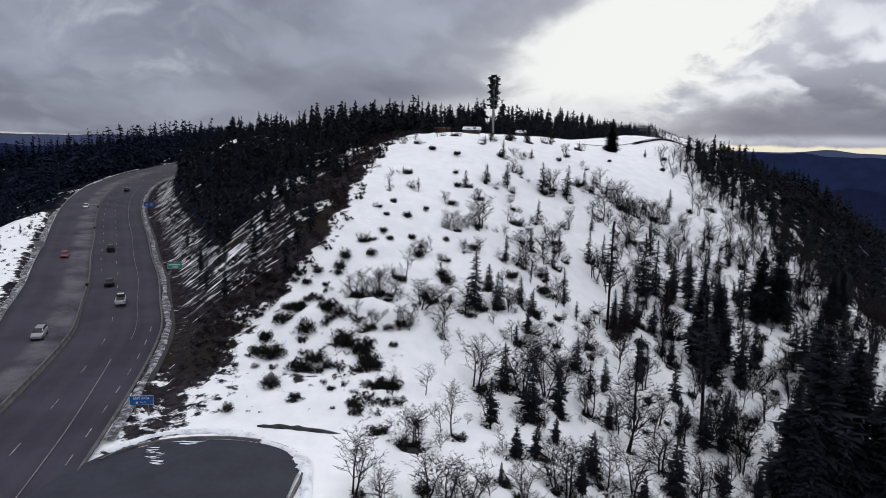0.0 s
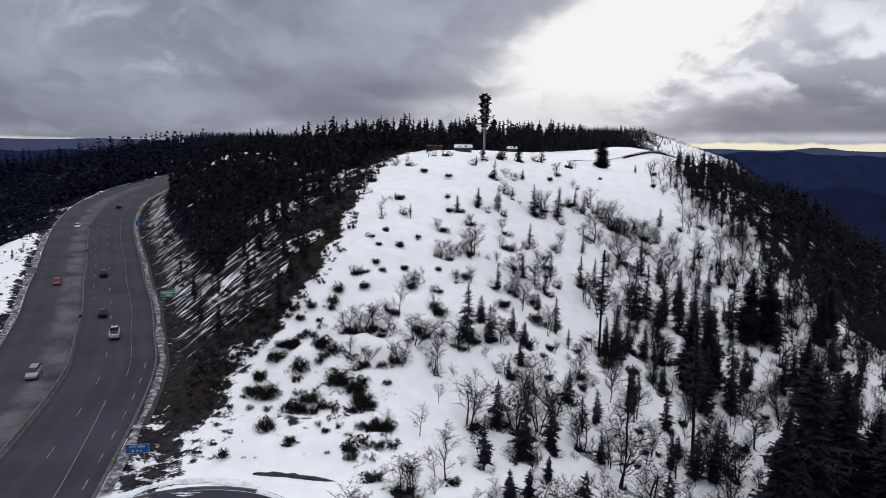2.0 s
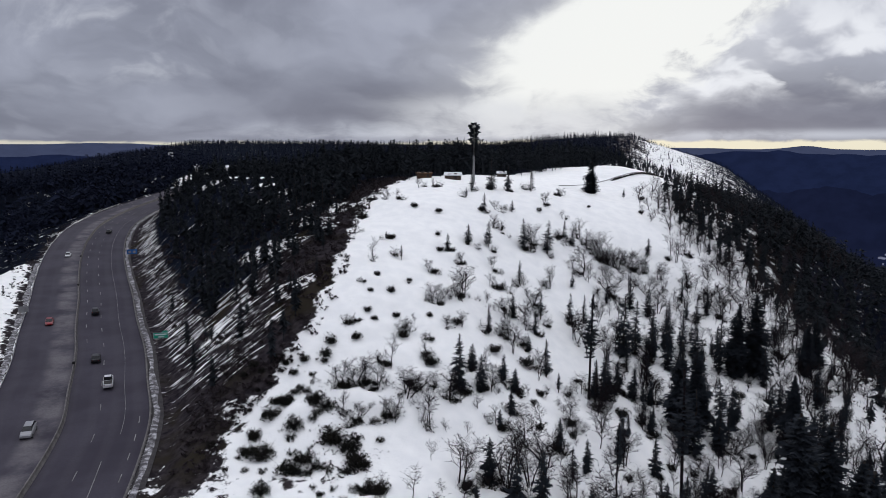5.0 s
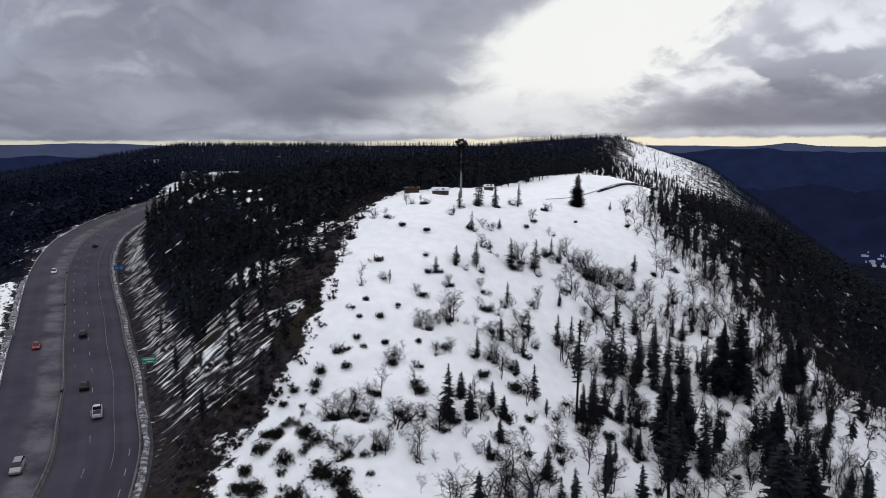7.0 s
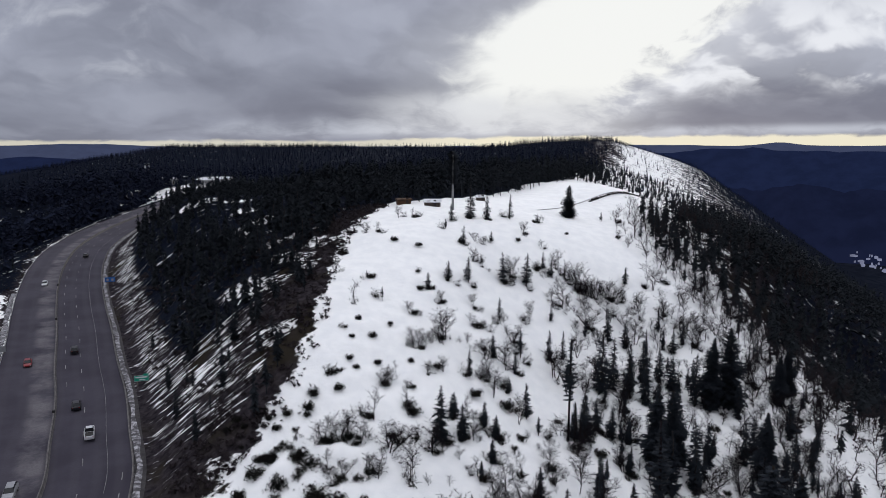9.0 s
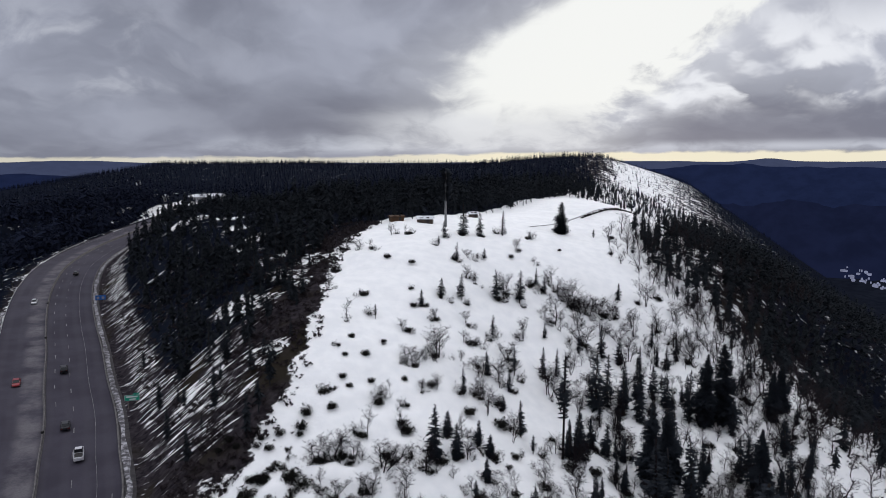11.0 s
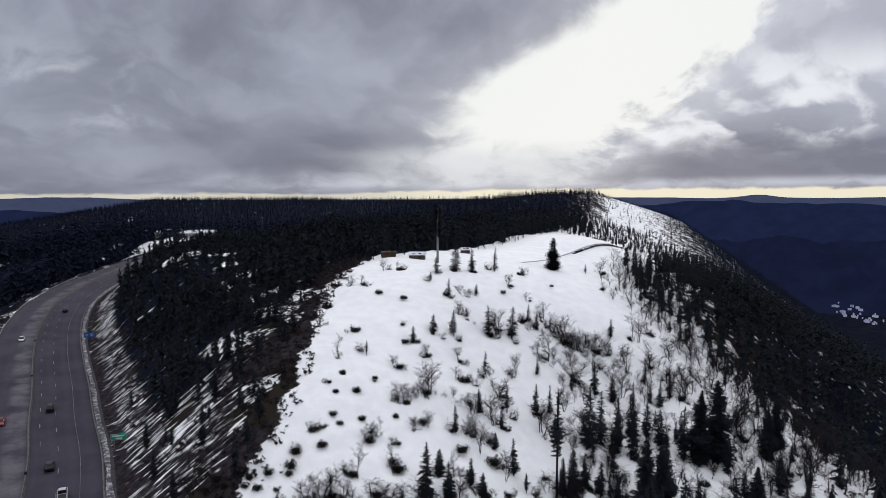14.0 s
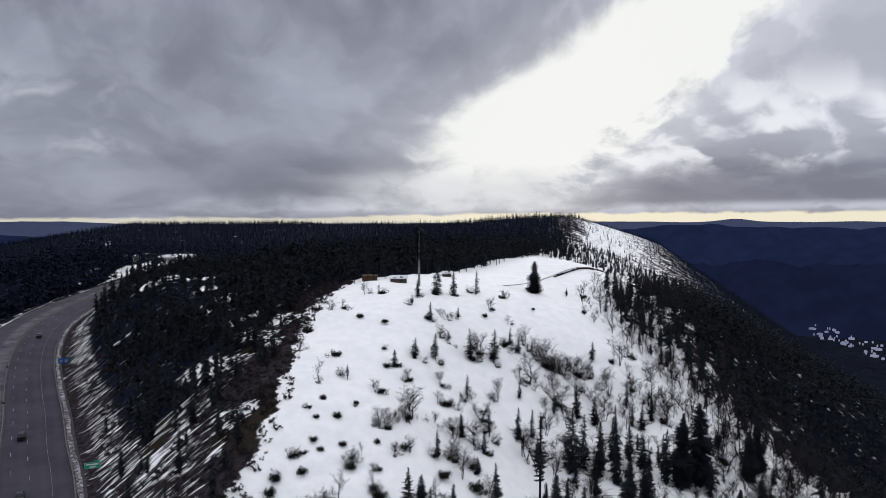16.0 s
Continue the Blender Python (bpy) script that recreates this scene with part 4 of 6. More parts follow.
# ---- trees ----
def ring_tube(verts, faces, p0, p1, r0, r1, sides):
    d = (p1 - p0).normalized()
    u = d.orthogonal().normalized()
    v = d.cross(u)
    b = len(verts)
    for p, r in ((p0, r0), (p1, r1)):
        for k in range(sides):
            a = 2 * math.pi * k / sides
            verts.append(p + u * (math.cos(a) * r) + v * (math.sin(a) * r))
    faces.extend((b + k, b + (k + 1) % sides, b + sides + (k + 1) % sides, b + sides + k) for k in range(sides))


def trunk_mesh(h, r, rng, sides=6, bend=0.02):
    verts, faces = [], []
    p, n = Vector((0, 0, -0.6)), 6
    for i in range(n):
        q = Vector((rng.uniform(-bend, bend) * h, rng.uniform(-bend, bend) * h, h * (i + 1) / n)) if i < n - 1 else Vector((0, 0, h))
        ring_tube(verts, faces, p, q, r * (1 - i / n) + 0.008, r * (1 - (i + 1) / n) + 0.008, sides)
        p = q
    return verts, faces


def crown_mesh(h, rad, rng, levels, per, start=0.06, gaps=0.12, sprigs=True, fine=1.0):
    """Boughs in uneven whorls, each a thin spray of needles with gaps between."""
    verts, faces = [], []
    down = Vector((0, 0, -1))
    lean = rng.uniform(0, 6.3)
    spread = 1.6 if fine > 0.8 else 3.0
    for lv in range(levels):
        f = start + (1 - start) * (lv + rng.uniform(-0.4, 0.4)) / levels
        f = min(max(f, start), 0.985)
        reach = rad * ((1 - f) ** 0.60 * (0.5 + 0.5 * min(1.0, (f - start) * 4 + 0.25)) * (1 + 0.22 * math.sin(f * 17 + lean)) + (0.05 if sprigs else 0.03))
        reach *= rng.uniform(0.72, 1.12) if sprigs else rng.uniform(0.72, 1.12)
        k = max(3, int(per * (0.5 + 0.6 * (1 - f))))
        whorl = f
        for j in range(k):
            if rng.random() < gaps:
                continue
            f = min(max(whorl + rng.uniform(-0.9, 0.9) * spread / levels, start), 0.985)
            a = 2 * math.pi * (j + rng.uniform(-0.45, 0.45)) / k + lv * 1.3
            L = reach * rng.uniform(0.5, 1.2) * (1 + 0.16 * math.cos(a - lean))
            droop = (rng.uniform(-0.12, 0.38) if sprigs else rng.uniform(0.15, 0.85)) * L - 0.5 * L * max(0, f - 0.6)
            d, s = Vector((math.cos(a), math.sin(a), 0)), Vector((-math.sin(a), math.cos(a), 0))
            o, tip = Vector((0, 0, f * h)), Vector((0, 0, f * h)) + d * L + down * droop
            w = fine * L * (rng.uniform(0.10, 0.17) if sprigs else rng.uniform(0.42, 0.62)) + 0.012 * fine * h
            mid = o + d * (L * 0.55) + down * (droop * 0.35)
            b = len(verts)
            if sprigs:
                v = w * 0.4
                verts += [o + down * w * 0.3, mid + s * w + down * v, tip, mid - s * w + down * v]
                faces += [(b, b + 1, b + 2), (b, b + 2, b + 3)]
            else:
                for g0, g1, wd in ((0.0, 0.75, 0.22), (0.3, 1.0, 0.18)):
                    q = o + d * (L * g0) + down * (droop * g0)
                    e = o + d * (L * g1) + s * (L * rng.uniform(-0.28, 0.28)) + down * (droop * g1)
                    roll = rng.uniform(-1.3, 1.3)
                    n = (s * math.cos(roll) - down * math.sin(roll)) * (L * wd + 0.014 * h)
                    b = len(verts)
                    verts += [q - n, q + n, e]
                    faces.append((b, b + 1, b + 2))
            if sprigs:
                for g in (0.32, 0.58, 0.82):
                    q = o + d * (L * g) + down * (droop * g * 0.6)
                    for sg in (-1, 1):
                        if rng.random() < 0.12:
                            continue
                        n = fine * L * rng.uniform(0.22, 0.42) * (1.15 - 0.5 * g)
                        e = q + s * (sg * n) + d * (n * 0.55) + down * (n * rng.uniform(0.15, 0.7))
                        b = len(verts)
                        verts += [q - d * (0.32 * n), q + d * (0.30 * n), e]
                        faces.append((b, b + 1, b + 2))
    b = len(verts)
    verts += [Vector((0, 0, h * 1.0)), Vector((0.012 * h, 0, h * 0.92)), Vector((-0.008 * h, 0.011 * h, h * 0.92)), Vector((-0.008 * h, -0.011 * h, h * 0.92))]
    faces += [(b, b + 1, b + 2), (b, b + 2, b + 3), (b, b + 3, b + 1)]
    return verts, faces


def bare_mesh(h, rng, stems, depth, spread):
    """A leafless tree: several stems that fork into fine twigs, one mesh a stem."""
    made = []

    def grow(to, p, d, L, r, lv):
        q = p
        n = (5, 3, 2, 1)[lv]
        for i in range(n):
            bend = Vector((rng.uniform(-1, 1), rng.uniform(-1, 1), rng.uniform(-0.5, 0.7))) * (0.16, 0.34, 0.30, 0.2)[lv]
            d2 = (d + bend + Vector((0, 0, 0.16 if lv == 1 else 0))).normalized()
            e = q + d2 * (L / n)
            f0, f1 = 1 - 0.6 * i / n, 1 - 0.6 * (i + 1) / n
            if lv < 2:
                ring_tube(*to, q, e, r * f0, r * f1, 4 if lv < 1 else 3)
            else:
                w = d2.cross(Vector((rng.uniform(-1, 1), rng.uniform(-1, 1), 0.2))).normalized() * (0.0062 if lv == 2 else 0.0046) * h
                b = len(to[0])
                to[0].extend((q - w, q + w, e))
                to[1].append((b, b + 1, b + 2))
            if lv < depth and (i > 0 or lv > 0):
                for _ in range(3 if lv == 0 else 2 if lv == 1 else rng.choice((1, 2, 2))):
                    a = rng.uniform(0, 2 * math.pi)
                    side = Vector((math.cos(a), math.sin(a), rng.uniform(-0.25, 0.55)))
                    grow(to, e, (d2 * (0.55, 0.6, 0.5)[lv] + side * 0.85).normalized(), L * (rng.uniform(0.36, 0.62) * (1 - 0.09 * i) if lv == 0 else rng.uniform(0.38, 0.62)), max(r * f1 * 0.55, 0.004 * h), lv + 1)
            q, d = e, d2

    for s in range(stems):
        a = 2 * math.pi * (s + rng.random() * 0.6) / stems
        out = spread * rng.uniform(0.3, 1.0) if stems > 1 else 0.06
        base = Vector((math.cos(a), math.sin(a), 0)) * (0.03 * h * (stems > 1)) - Vector((0, 0, 0.06 * h))
        one = ([], [])
        grow(one, base, Vector((math.cos(a) * out, math.sin(a) * out, 1)).normalized(), h * rng.uniform(0.66, 0.86), h * 0.018, 0)
        made.append(one)
    return made


def shrub_mesh(rng, n, low=0.75, leaf_size=1.0):
    """A low dense bush, unit size: small leaf clumps over a tangle of stems."""
    leaf, stem = ([], []), ([], [])
    for _ in range(n):
        a, c = rng.uniform(0, 2 * math.pi), rng.random() ** 0.6
        rr = rng.uniform(0.45, 1.0) * (1 + 0.25 * math.sin(3 * a + n))
        p = Vector((math.cos(a) * math.sqrt(1 - c * c * 0.9) * rr, math.sin(a) * math.sqrt(1 - c * c * 0.9) * rr, c * low * rr))
        for _k in range(3):
            s = rng.uniform(0.08, 0.19) * leaf_size
            u, v = (Vector([rng.uniform(-1, 1) for _q in range(3)]).normalized() * s for _w in range(2))
            b = len(leaf[0])
            leaf[0].extend((p + u, p + v, p - u * 0.8 + v * 0.2))
            leaf[1].append((b, b + 1, b + 2))
    for _ in range(int(n / 9)):
        a, t = rng.uniform(0, 2 * math.pi), rng.uniform(0.2, 1.1)
        ring_tube(*stem, Vector((0, 0, -0.1)), Vector((math.cos(a) * t, math.sin(a) * t, rng.uniform(0.3, 1.15) * low)), 0.025, 0.008, 3)
    return leaf, stem


rng = random.Random(11)


def tree_kind(name, parts, label, category, group):
    """An Empty with its parts, made once; copies follow."""
    top = tagged(new(name, None), label, category, group)
    for pname, (v, f), mat, plabel in parts:
        part(pname, mesh_of(pname, v, f, [mat]), top, plabel)
    return top


FIRS = []
for k in range(7):
    slim = (0.22, 0.26, 0.18, 0.23, 0.28, 0.20, 0.25)[k]
    FIRS.append(tree_kind("fir_tree", [("trunk", trunk_mesh(1.0, 0.017, rng), M_BARK, ""), ("crown", crown_mesh(1.0, slim, rng, (40, 36, 42, 34, 35, 38, 33)[k], 13, (0.03, 0.1, 0.05, 0.04, 0.06, 0.16, 0.03)[k], (0.12, 0.18, 0.26, 0.14, 0.16, 0.34, 0.16)[k], fine=0.85), M_NEEDLE, "")],
                          "dark green fir standing in deep snow", "tree", "firs on the snowy spur"))
GIANTS = []
for k in range(3):
    GIANTS.append(tree_kind("fir_tree", [("trunk", trunk_mesh(1.0, 0.013, rng), M_BARK, ""), ("crown", crown_mesh(1.0, (0.20, 0.17, 0.23)[k], rng, 84, 24, 0.02, 0.06, fine=0.7), M_NEEDLE, "")],
                            "huge dark fir rising from the foot of the slope", "tree", "firs on the snowy spur"))
BARES = []
for k in range(7):
    stems = bare_mesh(1.0, rng, (2, 1, 3, 2, 3, 1, 2)[k], 3, (0.22, 0.1, 0.34, 0.15, 0.42, 0.1, 0.26)[k])
    BARES.append(tree_kind("bare_tree", [("stem", st, M_TWIG, "") for st in stems], "leafless grey-brown oak growing out of the snow", "tree", "bare trees on the spur"))
SHRUBS = []
for k in range(5):
    lf, st = shrub_mesh(rng, (560, 500, 600, 540, 520)[k], (0.95, 1.1, 0.9, 1.05, 1.1)[k], 0.62)
    SHRUBS.append(tree_kind("low_shrub", [("foliage", lf, M_SHRUB, ""), ("twig_tangle", st, M_TWIG, "")], "low dark manzanita bush half buried in snow", "shrub", "bushes on the spur"))


def tangle_mesh(n):
    """A leafless rounded bush, unit size: fine shoots that fan out and fork into twigs."""
    v, f = [], []

    def shoot(o, e, w):
        u = (e - o).cross(Vector((rng.uniform(-1, 1), rng.uniform(-1, 1), 0.4))).normalized() * w
        b = len(v)
        v.extend((o - u, o + u, e))
        f.append((b, b + 1, b + 2))

    for _ in range(n // 2):
        a, c = rng.uniform(0, 2 * math.pi), rng.random() ** 0.7
        out = math.sqrt(1 - 0.85 * c * c) * 0.62
        tip = Vector((math.cos(a) * out, math.sin(a) * out, 0.12 + 0.85 * c)) * rng.uniform(0.6, 1.05)
        root = Vector((rng.uniform(-0.12, 0.12), rng.uniform(-0.12, 0.12), -0.08))
        mid = root.lerp(tip, 0.55) + Vector((rng.uniform(-0.15, 0.15), rng.uniform(-0.15, 0.15), 0.10))
        shoot(root, mid, 0.011)
        shoot(mid, tip, 0.008)
        for _k in range(11):
            o = mid.lerp(tip, rng.uniform(-0.3, 1.0))
            shoot(o, o + Vector((rng.uniform(-1, 1), rng.uniform(-1, 1), rng.uniform(-0.5, 0.9))).normalized() * rng.uniform(0.08, 0.22), 0.0068)
    return v, f


TANGLES = []
for k in range(5):
    lf, st = shrub_mesh(rng, (70, 40, 90, 26, 60)[k], (0.5, 0.45, 0.6, 0.4, 0.5)[k])
    TANGLES.append(tree_kind("bare_shrub", [("twig_tangle", tangle_mesh((58, 50, 62, 54, 46)[k]), M_TWIG, ""), ("foliage", ([q * 0.40 for q in lf[0]], lf[1]), M_SHRUB, "")],
                             "leafless grey-brown scrub bush rising from a snow hollow", "shrub", "scrub on the spur"))
HIGH = []
for k in range(2):
    HIGH.append(tree_kind("fir_tree", [("trunk", trunk_mesh(1.0, 0.0035, rng, 7, 0.003), M_TWIG, "long bare dark trunk"), ("crown", crown_mesh(1.0, (0.13, 0.12)[k], rng, 26, 12, (0.55, 0.42)[k], 0.2), M_NEEDLE, "")],
                          "very tall fir with a long bare lower trunk", "tree", "firs on the spur with bare trunks"))


def plant(kinds, x, y, size, wide=1.0, sink=0.0, label=""):
    k = rng.randrange(len(kinds))
    if kinds is FIRS and size > 9:
        k = (0, 3, 4, 6)[k % 4]
    src = kinds[k]
    m = pose(x, y, height(x, y) - sink, rng.uniform(-2, 2), rng.uniform(-2, 2), rng.uniform(0, 360))
    ob = copy_thing(src, m)
    ob.scale = (size * wide, size * wide, size)
    if label:
        tagged(ob, label)
    return ob


for x, y, h in FIR_SLOPE + FIR_RIGHT + FIR_LOW:
    tall = "tall dark fir with heavy drooping boughs on the slope" if h > 11 else "small young fir poking out of the snow" if h < 4 else ""
    if (x, y) == (55.7, 244.7):
        plant(GIANTS, x, y, 11.3, 1.25, 0.1, "full dark fir standing alone on the snowy plateau")
        continue
    plant(GIANTS if h > 14 else FIRS, x, y, h * 1.04, 1.15 if h < 5 else 0.95 if h < 9 else 0.8 if h < 14 else 1.0, 0.1, "" if h > 14 else tall)
for x, y, h in ((66, 104, 25), (64, 97, 27), (52, 97, 16), (78, 112, 19), (43, 93, 9), (70, 100, 26)):
    plant(GIANTS, x, y, h, 1.05, 0.2)
for x, y, h in BARE_UPPER + BARE_MIDDLE + BARE_BROW + BARE_LOW:
    plant(BARES, x, y, h * 0.92, rng.uniform(0.85, 1.25), 0.1, "tall leafless tree with forked grey stems" if h > 7 else "")
for x, y, h in BARE_MIDDLE + BARE_LOW + (BARE_UPPER + BARE_BROW)[::2] + FIR_SLOPE[::2] + FIR_LOW[::2]:
    plant(SHRUBS, x + rng.uniform(-1.2, 1.2), y + rng.uniform(-1.0, 0.4), rng.uniform(0.6, 1.4), 1.0, 0.3, "dark bush in the snow hollow under a tree")
for x, y, w in SHRUB_UPPER + SHRUB_LOW:
    plant(SHRUBS, x, y, max(0.6, 0.52 * w), rng.uniform(0.9, 1.3), 0.05)
for x, y, h in ((31.1, 135.7, 21.5), (42.0, 113.0, 25.0), (29.6, 108.6, 14.0)):
    plant(HIGH, x, y, h, 1.0, 0.3)
# scrub grows in clumps about the trees
for i, (x, y, h) in enumerate(FIR_SLOPE + FIR_LOW + BARE_UPPER + BARE_MIDDLE + BARE_LOW + BARE_BROW):
    if y > 60 and h < 12:
        for _ in range(2 if (x > 8 and y < 195) else 1):
            plant(TANGLES, x + rng.uniform(-2.4, 2.4), y + rng.uniform(-2.2, 1.2), rng.uniform(1.7, 3.6), rng.uniform(0.9, 1.25), 0.15)
for i, (x, y, w) in enumerate(SHRUB_UPPER + SHRUB_LOW):
    if i % 2:
        plant(TANGLES, x + rng.uniform(-1.2, 1.2), y + rng.uniform(-1, 1), rng.uniform(1.1, 2.3), 1.1, 0.1)


def region_points(n, x0, x1, y0, y1, gap, keep, seed):
    """Scattered places, no closer than gap, where keep(x, y, side, chance) holds."""
    r2, out, cells = np.random.default_rng(seed), [], {}
    X, Y, U = r2.uniform(x0, x1, n), r2.uniform(y0, y1, n), r2.random(n)
    ok = keep(X, Y, road_frame(X, Y)[0], U)
    for x, y in zip(X[ok].tolist(), Y[ok].tolist()):
        c = (int(x // gap), int(y // gap))
        if any((x - a) ** 2 + (y - b) ** 2 < gap * gap for i in (-1, 0, 1) for j in (-1, 0, 1) for a, b in cells.get((c[0] + i, c[1] + j), ())):
            continue
        cells.setdefault(c, []).append((x, y))
        out.append((x, y))
    return out


def wood_edge(y):
    """The front of the wood on the plateau: trees stand to the left of it."""
    return np.interp(y, [150, 165, 200, 214, 235, 250, 268, 310, 364, 397, 463, 520, 700, 1000], [-45, -32, -26, -24, -14, -3, 16, 46, 66, 87, 122, 135, 165, 245])


def brow_edge(y):
    """Where the wood on the right-hand flank begins."""
    return np.interp(y, [120, 150, 170, 190, 205, 217, 227, 245, 252, 262, 275, 292, 330, 420], [86, 94, 99, 98, 97, 90, 82, 79, 82, 92, 106, 120, 130, 190])


def in_thicket(x, y, side, chance):
    """The bushy lower flank of the spur."""
    d = 0.25 + 0.75 * np.clip((x - 30) / 40, 0, 1)
    open_snow = (x < 28 + 0.28 * np.maximum(y - 150, 0)) | ((y > 195) & (x < brow_edge(y) - 14))
    return ~open_snow & (x < brow_edge(y) + 4) & (chance < d)


for x, y in region_points(1100, 26, 112, 92, 222, 3.6, in_thicket, 31)[:178]:
    plant(BARES, x, y, rng.uniform(3.0, 6.8), rng.uniform(0.8, 1.2), 0.1)
for x, y in region_points(420, 34, 100, 92, 184, 6.2, in_thicket, 32)[:52]:
    plant(FIRS, x, y, rng.uniform(4, 11), 0.85, 0.1)


for x, y in region_points(300, 30, 115, 90, 190, 4.2, in_thicket, 37)[:80]:
    plant(TANGLES, x, y, rng.uniform(1.8, 3.8), rng.uniform(0.9, 1.2), 0.1)


def mid_slope(x, y, side, chance):
    """Clumps of trees between the open snow and the lower flank."""
    clump = hash_noise(x, y, 0.07)
    return (x > 10 + 0.25 * np.maximum(y - 130, 0)) & (x < 74) & (chance < 0.35 + 0.9 * clump)


for x, y in region_points(600, 10, 74, 90, 172, 3.4, mid_slope, 51)[:46]:
    plant(BARES, x, y, rng.uniform(4.5, 8.5), rng.uniform(0.75, 1.05), 0.1)
for x, y in region_points(300, 22, 70, 108, 168, 4.6, mid_slope, 52)[:14]:
    plant(FIRS, x, y, rng.uniform(5, 9), 0.85, 0.1, "dark fir among bare oaks on the snowy slope")
for x, y in region_points(300, 14, 70, 96, 170, 3.8, mid_slope, 53)[:30]:
    plant(SHRUBS, x, y, rng.uniform(0.8, 1.7), rng.uniform(0.9, 1.2), 0.2, "dark bush in the snow hollow under a tree")


def on_bank(x, y, side, chance):
    return (side > RIGHT + 8) & ((side > RIGHT + 22) | (chance < 0.10)) & (x < np.interp(y, [100, 108, 113, 120, 150, 214], [-34, -32, -29, -25, -23, -24])) & (y > 108) & (chance < 0.25 + 0.75 * np.clip((y - 130) / 60, 0, 1))


for x, y in region_points(700, -110, -22, 112, 235, 4.0, on_bank, 33)[:130]:
    plant(FIRS, x, y, rng.uniform(3.5, 8.5), 0.8, 0.1, "dark fir growing on the steep streaked road bank")
for x, y in region_points(160, -160, -80, 100, 300, 5.0, lambda x, y, side, chance: (side < LEFT - 8) & (side > LEFT - 20), 34)[:44]:
    plant(FIRS, x, y, rng.uniform(2.5, 6.0), 0.95, 0.1, "small fir on the snowy outer shoulder")


for x, y in region_points(200, -24, 0, 82, 116, 2.0, lambda x, y, side, chance: np.abs(x - (-18.5 + 12 * np.clip((113 - y) / 29, 0, 1))) < 3.6, 46)[:44]:
    plant(SHRUBS, x, y, rng.uniform(0.5, 1.3), 1.0, 0.1, "dark evergreen bush in the brown thicket")
for x, y in region_points(170, -31, -8, 84, 112, 2.3, lambda x, y, side, chance: (side > RIGHT + 8) & (chance < np.where((hash_noise(x, y, 0.16) > 0.0) & (y > 95), 1.0, 0.05)), 48)[:46]:
    plant(SHRUBS, x, y, rng.uniform(0.5, 1.25), rng.uniform(0.8, 1.1), 0.1, "round dark evergreen bush above the rest area")
for x, y in region_points(120, -34, -18, 100, 122, 2.0, lambda x, y, side, chance: x < -16 - (122 - y) * 0.2, 47)[:26]:
    plant(SHRUBS, x, y, rng.uniform(0.5, 1.2), 1.0, 0.1)


# the first of each kind stands in the thicket with the others
firsts = [(k, 6.5) for k in FIRS] + [(k, 13.0) for k in GIANTS] + [(k, 5.0) for k in BARES] + [(k, 1.1) for k in SHRUBS] + [(k, 2.6) for k in TANGLES] + [(k, 13.0) for k in HIGH]
for (ob, size), (x, y) in zip(firsts, region_points(900, 58, 112, 92, 190, 3.8, in_thicket, 49)):
    ob.matrix_world = pose(x, y, height(x, y) - 0.1, 0, 0, 37 * size)
    ob.scale = (size, size, size)


def scatter(protos, places, sizes, name, label, mat, seed, category="forest", wide=1.0):
    """Many trees of a wood in one mesh."""
    r2 = random.Random(seed)
    protos = [(np.array([tuple(v) for v in pv]), pf) for pv, pf in protos]
    V, Fc, base = [], [], 0
    P = np.array(places)
    Z = land(P[:, 0], P[:, 1])
    for (x, y), z in zip(places, Z):
        pv, pf = protos[r2.randrange(len(protos))]
        s, a = sizes(x, y, r2), r2.uniform(0, 2 * math.pi)
        w = s * wide * r2.uniform(0.85, 1.2)
        c, sn = math.cos(a), math.sin(a)
        V.append(np.stack([(pv[:, 0] * c - pv[:, 1] * sn) * w + x, (pv[:, 0] * sn + pv[:, 1] * c) * w + y, pv[:, 2] * s + z - 0.2], 1))
        Fc.extend(tuple(i + base for i in f) for f in pf)
        base += len(pv)
    V = np.concatenate(V)
    me = bpy.data.meshes.new(name)
    me.from_pydata(V.tolist(), [], Fc)
    me.materials.append(mat)
    return tagged(new(name, me), label, category, kind="stuff")


def simple_fir(levels, per, slim, gaps=0.08, start=0.10):
    v, f = crown_mesh(1.0, slim, rng, levels, per, start, gaps, sprigs=False)
    tv, tf = [], []
    ring_tube(tv, tf, Vector((0, 0, -0.05)), Vector((0, 0, 0.9)), 0.014, 0.004, 3)
    b = len(v)
    return v + tv, f + [tuple(i + b for i in q) for q in tf]


WOOD = [simple_fir(15, 9, s, 0.05, b) for s, b in ((0.26, 0.10), (0.30, 0.26), (0.22, 0.14), (0.27, 0.34), (0.20, 0.2))]
THIN = [simple_fir(10, 7, s, 0.03) for s in (0.27, 0.31, 0.24)]
FAINT = [simple_fir(7, 5, s, 0.0) for s in (0.28, 0.33, 0.24)]


def in_wood(x, y, side, chance):
    return (x < wood_edge(y)) & (side > RIGHT + 14) & clear_of_wood(x, y)


def on_cut(x, y, side, chance):
    """Conifers that reach down the road bank, thinning out towards the viewer."""
    return (side > RIGHT + 9) & (x < np.interp(y, [120, 150, 214], [-26, -24, -24])) & clear_of_wood(x, y) & (chance < np.clip((y - 135) / 60, 0.05, 0.85) * np.where(side < RIGHT + 22 + 14 * hash_noise(x, y, 0.06), 0.09, 1.0))


